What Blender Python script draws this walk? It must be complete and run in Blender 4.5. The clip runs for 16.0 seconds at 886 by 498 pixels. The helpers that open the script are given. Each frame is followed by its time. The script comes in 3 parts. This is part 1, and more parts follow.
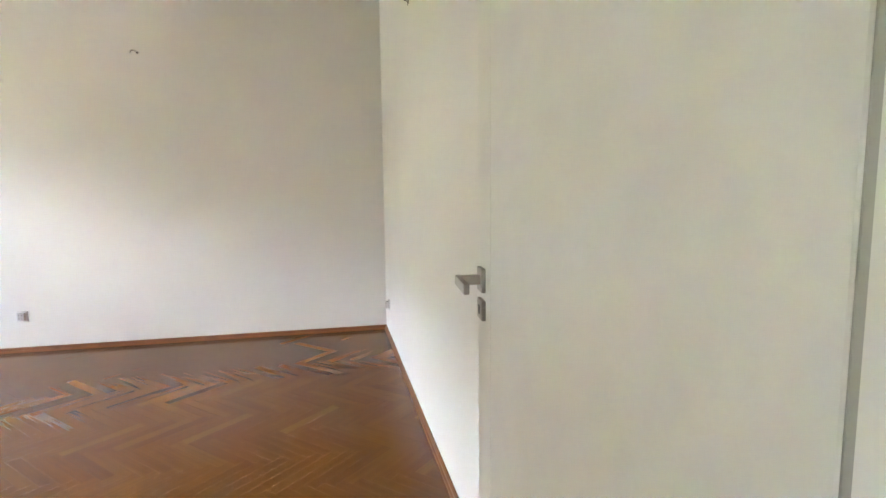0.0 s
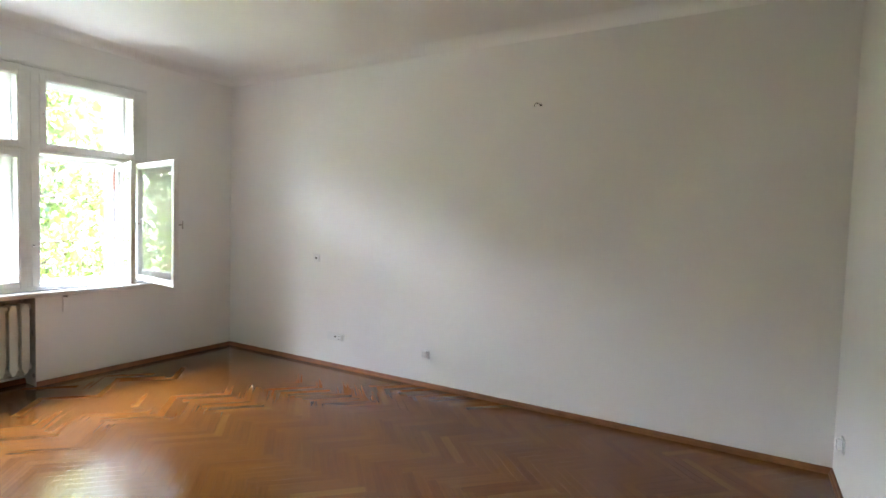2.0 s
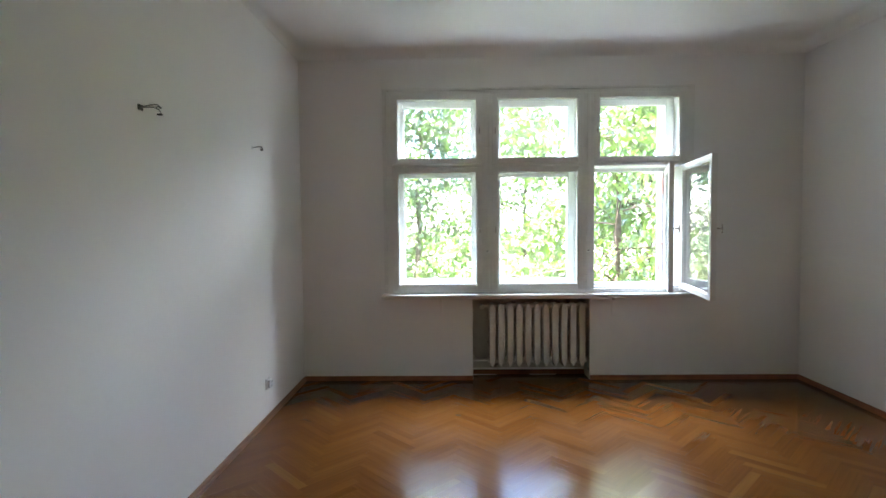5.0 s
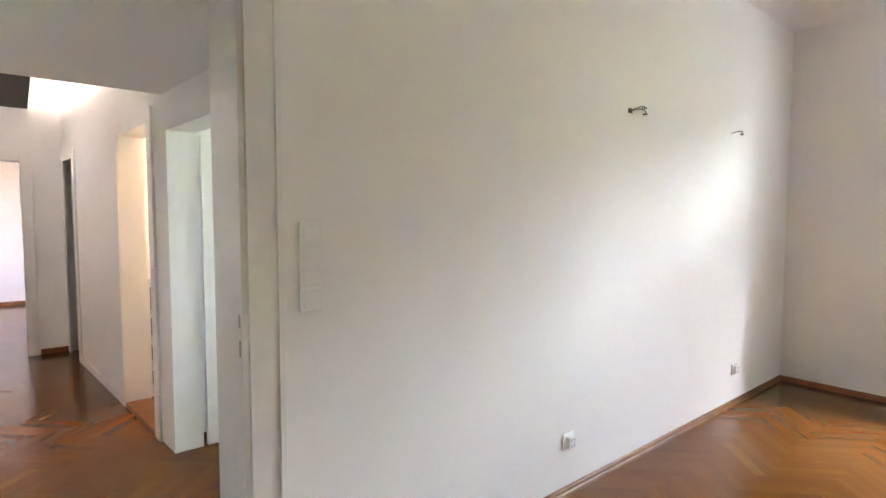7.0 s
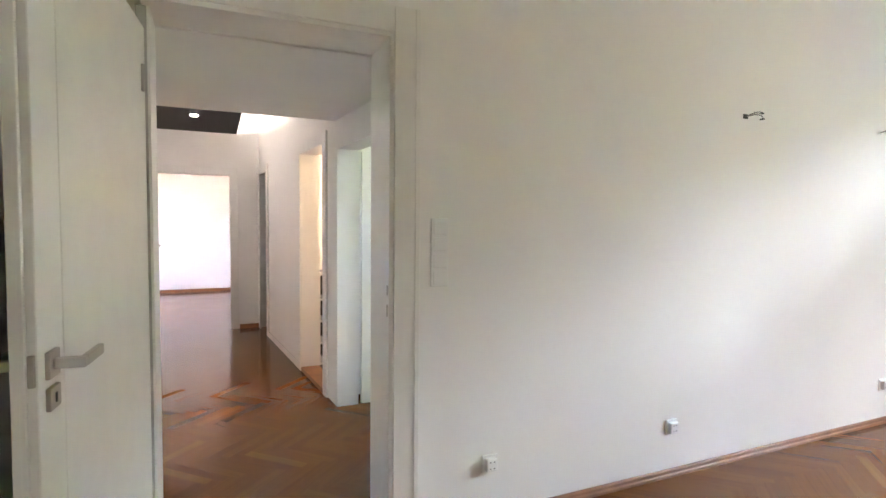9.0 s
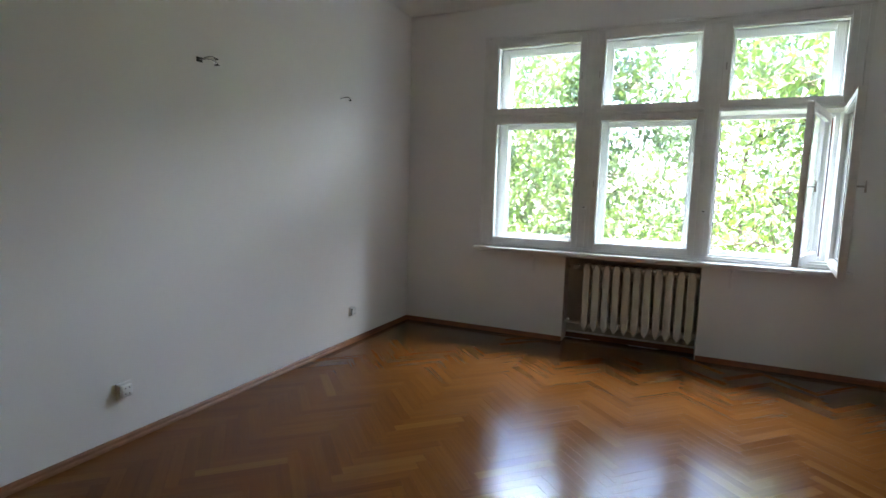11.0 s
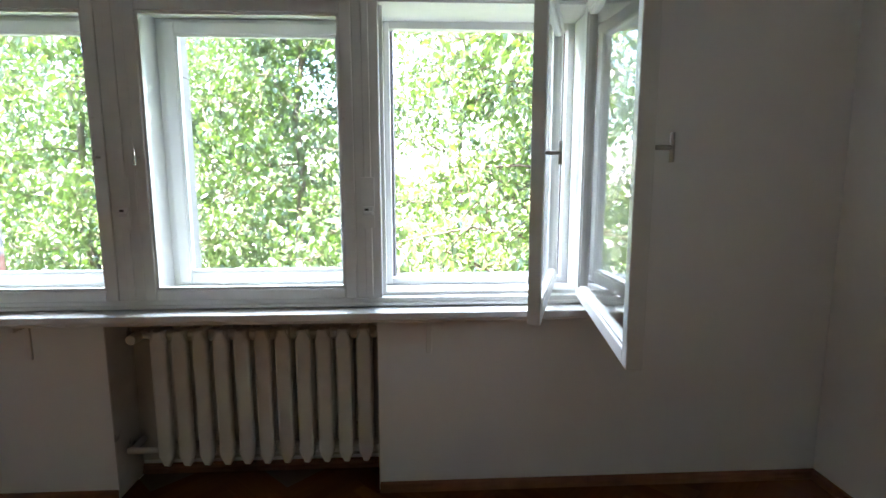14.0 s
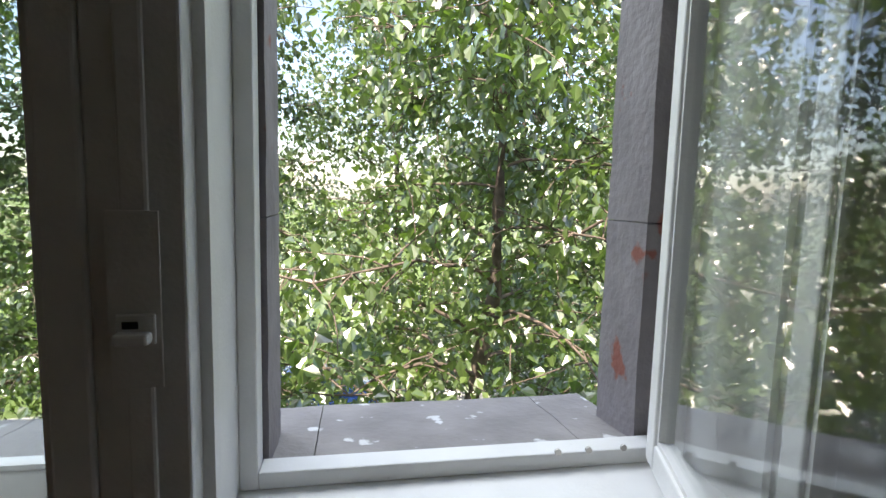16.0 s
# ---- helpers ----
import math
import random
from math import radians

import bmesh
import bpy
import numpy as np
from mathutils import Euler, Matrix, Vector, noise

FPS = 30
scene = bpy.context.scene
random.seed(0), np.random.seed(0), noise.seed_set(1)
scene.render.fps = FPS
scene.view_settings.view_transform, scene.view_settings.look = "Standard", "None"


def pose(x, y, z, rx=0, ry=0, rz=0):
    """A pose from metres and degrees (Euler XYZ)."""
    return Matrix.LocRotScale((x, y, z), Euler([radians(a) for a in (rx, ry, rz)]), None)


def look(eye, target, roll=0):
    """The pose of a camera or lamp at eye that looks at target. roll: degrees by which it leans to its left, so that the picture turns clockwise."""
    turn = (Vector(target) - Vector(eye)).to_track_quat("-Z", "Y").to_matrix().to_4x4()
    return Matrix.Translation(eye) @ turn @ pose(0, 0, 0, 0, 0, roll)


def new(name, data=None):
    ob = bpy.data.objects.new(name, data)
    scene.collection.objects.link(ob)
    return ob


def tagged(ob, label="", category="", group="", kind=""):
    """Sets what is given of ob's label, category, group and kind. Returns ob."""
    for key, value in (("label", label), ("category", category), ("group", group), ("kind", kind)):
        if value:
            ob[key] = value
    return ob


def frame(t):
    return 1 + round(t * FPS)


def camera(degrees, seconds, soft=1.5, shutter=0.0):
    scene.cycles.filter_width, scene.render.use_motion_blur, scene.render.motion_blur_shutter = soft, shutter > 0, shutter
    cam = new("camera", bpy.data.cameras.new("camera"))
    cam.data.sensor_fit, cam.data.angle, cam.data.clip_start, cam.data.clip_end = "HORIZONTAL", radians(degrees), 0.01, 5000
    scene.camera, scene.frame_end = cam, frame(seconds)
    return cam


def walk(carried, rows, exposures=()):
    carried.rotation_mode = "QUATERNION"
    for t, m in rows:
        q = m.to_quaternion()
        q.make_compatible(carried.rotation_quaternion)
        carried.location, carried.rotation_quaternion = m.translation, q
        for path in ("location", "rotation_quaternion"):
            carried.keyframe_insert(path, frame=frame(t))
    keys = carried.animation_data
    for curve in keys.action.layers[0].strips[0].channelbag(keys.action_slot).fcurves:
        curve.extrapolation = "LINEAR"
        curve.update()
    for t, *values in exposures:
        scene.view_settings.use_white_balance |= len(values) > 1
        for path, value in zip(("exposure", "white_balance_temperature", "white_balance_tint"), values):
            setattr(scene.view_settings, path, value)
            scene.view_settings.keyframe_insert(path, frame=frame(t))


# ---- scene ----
cam = camera(80.8, 16.0)
PATH = [
    (0, (-0.246, -5.201, 1.286), (1.699, -5.613, 1.065), -0.6),
    (0.5, (-0.074, -5.256, 1.305), (1.919, -5.324, 1.151), 0.8),
    (1, (0.120, -5.255, 1.292), (2.104, -5.032, 1.175), 2.5),
    (1.5, (0.324, -5.268, 1.304), (2.247, -4.719, 1.267), 3.2),
    (2, (0.609, -5.129, 1.484), (2.338, -4.128, 1.385), 1.7),
    (2.5, (0.806, -5.007, 1.594), (2.279, -3.664, 1.437), 0.2),
    (3, (0.970, -4.907, 1.627), (2.144, -3.299, 1.442), 0.4),
    (5.5, (1.475, -4.798, 1.413), (0.957, -2.868, 1.322), 0.2),
    (6, (1.542, -4.855, 1.399), (0.48, -3.164, 1.285), 1.1),
    (6.5, (1.563, -4.96, 1.411), (0.156, -3.544, 1.284), 0.4),
    (7, (1.597, -5.084, 1.41), (0.05, -3.822, 1.285), 0.1),
    (7.5, (1.652, -5.208, 1.407), (-0.062, -4.185, 1.283), -0.1),
    (8, (1.757, -5.246, 1.418), (-0.104, -4.523, 1.296), -0.0),
    (10.5, (2.425, -4.901, 1.286), (1.104, -3.408, 1.13), 1.3),
    (11, (2.477, -4.592, 1.309), (1.655, -2.782, 1.086), 1.6),
    (11.5, (2.566, -4.2, 1.289), (2.156, -2.257, 1.056), 1.2),
    (12, (2.662, -3.771, 1.301), (2.404, -1.803, 1.054), -0.5),
    (12.5, (2.693, -3.33, 1.325), (2.559, -1.352, 1.058), -0.2),
    (13, (2.739, -2.899, 1.367), (2.746, -0.921, 1.073), -0.5),
    (13.5, (2.799, -2.47, 1.362), (2.869, -0.493, 1.068), -0.6),
    (14, (2.824, -2.064, 1.34), (2.924, -0.087, 1.052), -0.1),
    (14.5, (2.815, -1.727, 1.334), (3.003, 0.247, 1.071), 0.4),
    (15, (2.868, -1.375, 1.353), (3.022, 0.601, 1.086), 1.1),
    (15.5, (2.858, -1.010, 1.363), (3.071, 0.962, 1.105), 1.4),
    (16, (2.863, -0.641, 1.354), (3.216, 1.315, 1.132), 1.5),
]
EXPOSURE = [(0, 6.4, 6800, 22), (1.5, 6.2, 6800, 22), (2.2, 5.2, 6550, 19), (3, 4.55, 6350, 18), (5.5, 4.6, 6350, 18), (6, 4.9, 6500, 20), (7, 6.0, 6800, 23), (8.2, 6.1, 6800, 23),
            (10.4, 4.9, 6500, 19), (11, 4.3, 6300, 18), (12, 4.65, 6350, 18), (13.5, 4.1, 6350, 18), (14.5, 3.7, 6400, 18), (15, 2.8, 6500, 19), (15.5, 2.15, 6700, 19), (16, 1.62, 6900, 19)]
walk(cam, [(t, look(eye, target, roll)) for t, eye, target, roll in PATH], EXPOSURE)

# ---- light ----
world = bpy.data.worlds.new("sky")
scene.world = world
world.use_nodes = True
wn = world.node_tree
sky = wn.nodes.new("ShaderNodeTexSky")
sky.sky_type = "NISHITA"
sky.sun_disc = False
sky.sun_elevation = radians(58)
sky.sun_rotation = radians(200)
wn.links.new(sky.outputs[0], wn.nodes["Background"].inputs[0])
wn.nodes["Background"].inputs[1].default_value = 0.15
sun = new("sun", bpy.data.lights.new("sun", "SUN"))
sun.data.energy = 5.0
sun.data.angle = radians(0.5)
sun.data.color = (1.0, 0.95, 0.86)
sun.matrix_world = look((-3.4, -9.4, 16), (0, 0, 0))

# added area lamp above the view, boosting the sky's light into the window's opening
day = new("added_daylight", bpy.data.lights.new("added_daylight", "AREA"))
day.data.shape, day.data.size, day.data.size_y, day.data.energy = "RECTANGLE", 4.8, 2.4, 100
day.data.spread = radians(170)
day.data.color = (0.80, 0.935, 1.0)
day.matrix_world = look((2.18, 2.6, 4.5), (2.18, -4.2, 1.8))

# ---- materials ----
def material(name, colour, rough=0.5, metal=0.0, spread=0.06, scale=6.0, fine=80.0, bump=0.05, spots=None, coat=0.0):
    """A painted or plain surface: a broad and a fine variation of its colour, and a fine relief."""
    m = bpy.data.materials.new(name)
    m.use_nodes = True
    nt = m.node_tree
    b = nt.nodes["Principled BSDF"]
    tc = nt.nodes.new("ShaderNodeTexCoord")
    n1 = nt.nodes.new("ShaderNodeTexNoise")
    n1.inputs["Scale"].default_value, n1.inputs["Detail"].default_value = scale, 5
    n2 = nt.nodes.new("ShaderNodeTexNoise")
    n2.inputs["Scale"].default_value, n2.inputs["Detail"].default_value = fine, 3
    for n in (n1, n2):
        nt.links.new(tc.outputs["Object"], n.inputs["Vector"])
    ramp = nt.nodes.new("ShaderNodeValToRGB")
    ramp.color_ramp.elements[0].position, ramp.color_ramp.elements[1].position = 0.3, 0.7
    ramp.color_ramp.elements[0].color = (*[c * (1 - spread) for c in colour], 1)
    ramp.color_ramp.elements[1].color = (*[min(1, c * (1 + spread)) for c in colour], 1)
    nt.links.new(n1.outputs["Fac"], ramp.inputs[0])
    out = ramp.outputs[0]
    if spots:
        r2 = nt.nodes.new("ShaderNodeValToRGB")
        r2.color_ramp.elements[0].position, r2.color_ramp.elements[1].position = spots[1], spots[1] + 0.04
        n3 = nt.nodes.new("ShaderNodeTexNoise")
        n3.inputs["Scale"].default_value, n3.inputs["Detail"].default_value = spots[2], 6
        nt.links.new(tc.outputs["Object"], n3.inputs["Vector"])
        nt.links.new(n3.outputs["Fac"], r2.inputs[0])
        mix = nt.nodes.new("ShaderNodeMixRGB")
        mix.inputs[2].default_value = (*spots[0], 1)
        nt.links.new(r2.outputs[0], mix.inputs[0])
        nt.links.new(out, mix.inputs[1])
        out = mix.outputs[0]
    nt.links.new(out, b.inputs["Base Color"])
    b.inputs["Roughness"].default_value, b.inputs["Metallic"].default_value = rough, metal
    b.inputs["Coat Weight"].default_value = coat
    bp = nt.nodes.new("ShaderNodeBump")
    bp.inputs["Strength"].default_value, bp.inputs["Distance"].default_value = bump, 0.01
    nt.links.new(n2.outputs["Fac"], bp.inputs["Height"])
    nt.links.new(bp.outputs[0], b.inputs["Normal"])
    return m


def glass_material(name):
    m = bpy.data.materials.new(name)
    m.use_nodes = True
    nt = m.node_tree
    nt.nodes.remove(nt.nodes["Principled BSDF"])
    tr = nt.nodes.new("ShaderNodeBsdfTransparent")
    tr.inputs[0].default_value = (0.97, 0.985, 0.98, 1)
    gl = nt.nodes.new("ShaderNodeBsdfGlossy")
    gl.inputs["Roughness"].default_value = 0.02
    face = nt.nodes.new("ShaderNodeLayerWeight")
    face.inputs[0].default_value = 0.5
    power = nt.nodes.new("ShaderNodeMath")
    power.operation = "POWER"
    power.inputs[1].default_value = 4.0
    fr = nt.nodes.new("ShaderNodeMapRange")
    fr.inputs[3].default_value, fr.inputs[4].default_value = 0.05, 1.0
    nt.links.new(face.outputs["Facing"], power.inputs[0])
    nt.links.new(power.outputs[0], fr.inputs[0])
    mx = nt.nodes.new("ShaderNodeMixShader")
    nt.links.new(fr.outputs[0], mx.inputs[0])
    nt.links.new(tr.outputs[0], mx.inputs[1])
    nt.links.new(gl.outputs[0], mx.inputs[2])
    nt.links.new(mx.outputs[0], nt.nodes["Material Output"].inputs[0])
    return m


def parquet_material():
    m = bpy.data.materials.new("oak_parquet")
    m.use_nodes = True
    nt = m.node_tree
    b = nt.nodes["Principled BSDF"]
    uv = nt.nodes.new("ShaderNodeUVMap")
    info, geo = nt.nodes.new("ShaderNodeObjectInfo"), nt.nodes.new("ShaderNodeNewGeometry")
    add = nt.nodes.new("ShaderNodeMath")
    add.operation = "ADD"
    nt.links.new(info.outputs["Random"], add.inputs[0])
    nt.links.new(geo.outputs["Random Per Island"], add.inputs[1])
    fract = nt.nodes.new("ShaderNodeMath")
    fract.operation = "FRACT"
    nt.links.new(add.outputs[0], fract.inputs[0])
    tone = nt.nodes.new("ShaderNodeValToRGB")
    el = tone.color_ramp.elements
    el[0].position, el[0].color = 0.0, (0.112, 0.0375, 0.0068, 1)
    el[1].position, el[1].color = 1.0, (0.185, 0.077, 0.017, 1)
    for p, c in ((0.1, (0.122, 0.042, 0.0076)), (0.5, (0.133, 0.0475, 0.0087)), (0.94, (0.147, 0.054, 0.0104))):
        e = el.new(p)
        e.color = (*c, 1)
    nt.links.new(fract.outputs[0], tone.inputs[0])
    # grain runs along u, shifted from block to block
    comb = nt.nodes.new("ShaderNodeVectorMath")
    comb.operation = "MULTIPLY_ADD"
    comb.inputs[1].default_value = (2.5, 70.0, 1.0)
    nt.links.new(uv.outputs[0], comb.inputs[0])
    sh = nt.nodes.new("ShaderNodeMath")
    sh.operation = "MULTIPLY"
    sh.inputs[1].default_value = 97.0
    nt.links.new(fract.outputs[0], sh.inputs[0])
    nt.links.new(sh.outputs[0], comb.inputs[2])
    grain = nt.nodes.new("ShaderNodeTexNoise")
    grain.inputs["Scale"].default_value, grain.inputs["Detail"].default_value, grain.inputs["Distortion"].default_value = 1.0, 3, 0.5
    nt.links.new(comb.outputs[0], grain.inputs["Vector"])
    gr = nt.nodes.new("ShaderNodeValToRGB")
    gr.color_ramp.elements[0].position, gr.color_ramp.elements[0].color = 0.3, (0.90, 0.88, 0.85, 1)
    gr.color_ramp.elements[1].position, gr.color_ramp.elements[1].color = 0.65, (1.08, 1.08, 1.08, 1)
    nt.links.new(grain.outputs["Fac"], gr.inputs[0])
    mul = nt.nodes.new("ShaderNodeMixRGB")
    mul.blend_type = "MULTIPLY"
    mul.inputs[0].default_value = 1.0
    nt.links.new(tone.outputs[0], mul.inputs[1])
    nt.links.new(gr.outputs[0], mul.inputs[2])
    nt.links.new(mul.outputs[0], b.inputs["Base Color"])
    wear = nt.nodes.new("ShaderNodeTexNoise")
    wear.inputs["Scale"].default_value, wear.inputs["Detail"].default_value = 2.2, 6
    nt.links.new(geo.outputs["Position"], wear.inputs["Vector"])
    rr = nt.nodes.new("ShaderNodeMapRange")
    rr.inputs[1].default_value, rr.inputs[2].default_value, rr.inputs[3].default_value, rr.inputs[4].default_value = 0.3, 0.7, 0.11, 0.18
    nt.links.new(wear.outputs["Fac"], rr.inputs[0])
    uneven = nt.nodes.new("ShaderNodeMath")
    uneven.operation = "MULTIPLY_ADD"
    uneven.inputs[1].default_value = 0.03
    nt.links.new(fract.outputs[0], uneven.inputs[0])
    nt.links.new(rr.outputs[0], uneven.inputs[2])
    nt.links.new(uneven.outputs[0], b.inputs["Roughness"])
    b.inputs["Specular IOR Level"].default_value = 0.27
    return m


def leaf_material(name, dark, light):
    m = bpy.data.materials.new(name)
    m.use_nodes = True
    nt = m.node_tree
    nt.nodes.remove(nt.nodes["Principled BSDF"])
    geo = nt.nodes.new("ShaderNodeNewGeometry")
    ramp = nt.nodes.new("ShaderNodeValToRGB")
    ramp.color_ramp.elements[0].color, ramp.color_ramp.elements[1].color = (*dark, 1), (*light, 1)
    nt.links.new(geo.outputs["Random Per Island"], ramp.inputs[0])
    d = nt.nodes.new("ShaderNodeBsdfDiffuse")
    t = nt.nodes.new("ShaderNodeBsdfTranslucent")
    g = nt.nodes.new("ShaderNodeBsdfGlossy")
    g.inputs["Roughness"].default_value = 0.35
    nt.links.new(ramp.outputs[0], d.inputs[0])
    bright = nt.nodes.new("ShaderNodeMixRGB")
    bright.blend_type = "MULTIPLY"
    bright.inputs[0].default_value = 1
    bright.inputs[2].default_value = (1.25, 1.5, 0.75, 1)
    nt.links.new(ramp.outputs[0], bright.inputs[1])
    nt.links.new(bright.outputs[0], t.inputs[0])
    a = nt.nodes.new("ShaderNodeMixShader")
    a.inputs[0].default_value = 0.45
    nt.links.new(d.outputs[0], a.inputs[1])
    nt.links.new(t.outputs[0], a.inputs[2])
    c = nt.nodes.new("ShaderNodeMixShader")
    c.inputs[0].default_value = 0.18
    nt.links.new(a.outputs[0], c.inputs[1])
    nt.links.new(g.outputs[0], c.inputs[2])
    nt.links.new(c.outputs[0], nt.nodes["Material Output"].inputs[0])
    return m


def lamp_material(name, colour, strength):
    m = bpy.data.materials.new(name)
    m.use_nodes = True
    b = m.node_tree.nodes["Principled BSDF"]
    b.inputs["Emission Color"].default_value = (*colour, 1)
    b.inputs["Emission Strength"].default_value = strength
    return m


PAINT = material("wall_paint", (0.84, 0.825, 0.805), 0.75, spread=0.02, scale=1.3, fine=240, bump=0.04)
CEIL = material("ceiling_paint", (0.86, 0.85, 0.83), 0.8, spread=0.02, scale=1.3, fine=200, bump=0.05)
GLOSS = material("white_gloss_paint", (0.80, 0.79, 0.76), 0.3, spread=0.025, scale=9, fine=120, bump=0.03)
FRAME = material("window_paint", (0.78, 0.77, 0.74), 0.33, spread=0.04, scale=12, fine=140, bump=0.08, spots=((0.52, 0.5, 0.46), 0.72, 34))
PARQUET = parquet_material()
SKIRT = material("varnished_oak_skirting", (0.20, 0.080, 0.024), 0.42, spread=0.2, scale=9, fine=70, bump=0.05)
SCREED = material("dark_joint", (0.10, 0.05, 0.02), 0.7)
PLASTIC = material("white_plastic", (0.84, 0.84, 0.83), 0.25, spread=0.01, bump=0.0)
DARK = material("dark_hole", (0.03, 0.03, 0.03), 0.6)
STEEL = material("satin_nickel", (0.46, 0.43, 0.39), 0.32, 1.0, spread=0.05, bump=0.02)
WIRE = material("wire_insulation", (0.10, 0.09, 0.10), 0.5)
IRON = material("radiator_enamel", (0.68, 0.65, 0.58), 0.38, spread=0.05, scale=10, fine=60, bump=0.06)
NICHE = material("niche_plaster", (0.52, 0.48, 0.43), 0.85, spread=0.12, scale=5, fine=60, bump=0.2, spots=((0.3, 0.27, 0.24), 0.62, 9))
STONE = material("weathered_reveal_render", (0.23, 0.205, 0.21), 0.85, spread=0.16, scale=7, fine=45, bump=0.45, spots=((0.25, 0.09, 0.065), 0.62, 8))
LEDGE = material("weathered_ledge_cement", (0.25, 0.23, 0.22), 0.85, spread=0.18, scale=8, fine=60, bump=0.4, spots=((0.62, 0.61, 0.6), 0.64, 15))
SEAL = material("grey_rubber_seal", (0.42, 0.41, 0.38), 0.6)
BLACK = material("matt_black_panel", (0.012, 0.012, 0.013), 0.6)
GLASS = glass_material("window_glass")
FROST = material("frosted_glass", (0.62, 0.68, 0.66), 0.25, spread=0.02, bump=0.02)
BARK = material("bark", (0.13, 0.10, 0.075), 0.9, spread=0.35, scale=9, fine=30, bump=0.8)
GRASS = material("lawn", (0.10, 0.15, 0.035), 0.9, spread=0.4, scale=0.6, fine=18, bump=0.6, spots=((0.3, 0.26, 0.17), 0.6, 0.35))
GRAVEL = material("pale_path", (0.42, 0.40, 0.36), 0.9, spread=0.15, scale=3, fine=40, bump=0.4)
FACADE = material("facade_render", (0.42, 0.38, 0.33), 0.9, spread=0.1, scale=2, fine=50, bump=0.3)
LEAF_A = leaf_material("lime_leaf", (0.05, 0.10, 0.018), (0.17, 0.25, 0.05))
LEAF_B = leaf_material("broad_leaf", (0.045, 0.09, 0.02), (0.14, 0.21, 0.045))
GLOW = lamp_material("led_strip", (1.0, 0.93, 0.82), 1.0)
SPOT = lamp_material("spot_lens", (1.0, 0.95, 0.88), 9)
WARM = lamp_material("warm_lamp", (1.0, 0.78, 0.5), 1.6)


# ---- building helpers ----
def box(bm, x0, x1, y0, y1, z0, z1, bevel=0.0):
    r = bmesh.ops.create_cube(bm, size=1, matrix=Matrix.LocRotScale(((x0 + x1) / 2, (y0 + y1) / 2, (z0 + z1) / 2), None, (abs(x1 - x0), abs(y1 - y0), abs(z1 - z0))))
    if bevel:
        edges = list({e for v in r["verts"] for e in v.link_edges})
        bmesh.ops.bevel(bm, geom=edges, offset=bevel, segments=2, affect="EDGES", profile=0.5)
    return bm


def boxes(*dims, bevel=0.0):
    bm = bmesh.new()
    for d in dims:
        box(bm, *d, bevel=bevel)
    return bm


def tube(bm, a, b, r0, r1=None, sides=12):
    a, b = Vector(a), Vector(b)
    d = b - a
    m = Matrix.Translation((a + b) / 2) @ d.to_track_quat("Z", "Y").to_matrix().to_4x4()
    bmesh.ops.create_cone(bm, cap_ends=True, segments=sides, radius1=r0, radius2=r0 if r1 is None else r1, depth=d.length, matrix=m)
    return bm


def mesh(name, bm, mat, smooth=False):
    me = bpy.data.meshes.new(name)
    bm.to_mesh(me)
    bm.free()
    me.materials.append(mat)
    if smooth:
        me.polygons.foreach_set("use_smooth", [True] * len(me.polygons))
    return me


def solid(name, bm, mat, label="", category="", kind="structure", smooth=False, group=""):
    return tagged(new(name, mesh(name, bm, mat, smooth)), label, category, group, kind)


def thing(name, label, category, m=None, group="", kind=""):
    ob = new(name)
    ob.empty_display_size = 0.05
    ob.matrix_world = m or Matrix()
    return tagged(ob, label, category, group, kind)


def part(name, bm, mat, parent, label="", smooth=False):
    ob = new(name, mesh(name, bm, mat, smooth))
    ob.parent = parent
    return tagged(ob, label)


# ---- the room ----
W, D, H = 4.575, -5.67, 3.04          # width, far end, ceiling
DN, DS, DH = -4.55, -5.45, 2.14       # doorway in the west wall
WX0, WX1, WZ0, WZ1 = 0.80, 3.555, 0.80, 2.66
NX0, NX1, NZ = 1.577, 2.66, 0.775     # radiator recess

solid("wall_west", boxes((-0.25, 0, DN, 0.45, -0.1, H + 0.25), (-0.25, 0, D - 0.2, DS - 0.062, -0.1, H + 0.25), (-0.25, -0.067, DS - 0.062, DS, -0.1, H + 0.25), (-0.067, 0, DS - 0.062, DS, DH, H + 0.25), (-0.25, 0, DS, DN, DH, H + 0.25)), PAINT, "white painted plaster wall with an open doorway", "wall")
solid("wall_east", boxes((W, W + 0.25, D - 0.2, 0.45, -0.1, H + 0.25)), PAINT, "bare white painted plaster wall", "wall")
solid("wall_south", boxes((0, W, D - 0.2, D, -0.1, H + 0.25)), PAINT, "bare white painted plaster wall", "wall")
solid("wall_north", boxes((0, WX0, 0, 0.45, -0.1, H + 0.25), (WX1, W, 0, 0.45, -0.1, H + 0.25), (WX0, WX1, 0, 0.45, WZ1, H + 0.25),
                          (WX0, NX0, 0, 0.45, -0.1, WZ0), (NX1, WX1, 0, 0.45, -0.1, WZ0), (NX0, NX1, 0.2, 0.45, -0.1, WZ0)),
      PAINT, "white painted window wall with a radiator recess", "wall")
solid("ceiling", boxes((-0.2, W + 0.2, D - 0.15, 0.3, H, H + 0.24)), CEIL, "white painted plaster ceiling", "ceiling")

# out-of-view slab, added so that no sun leaks in along the ceiling's edges
solid("roof", boxes((-9.4, W + 0.6, -8.8, 0.5, H + 0.255, H + 0.4)), FACADE, "unseen slab added over the flat against stray sunlight", "roof")


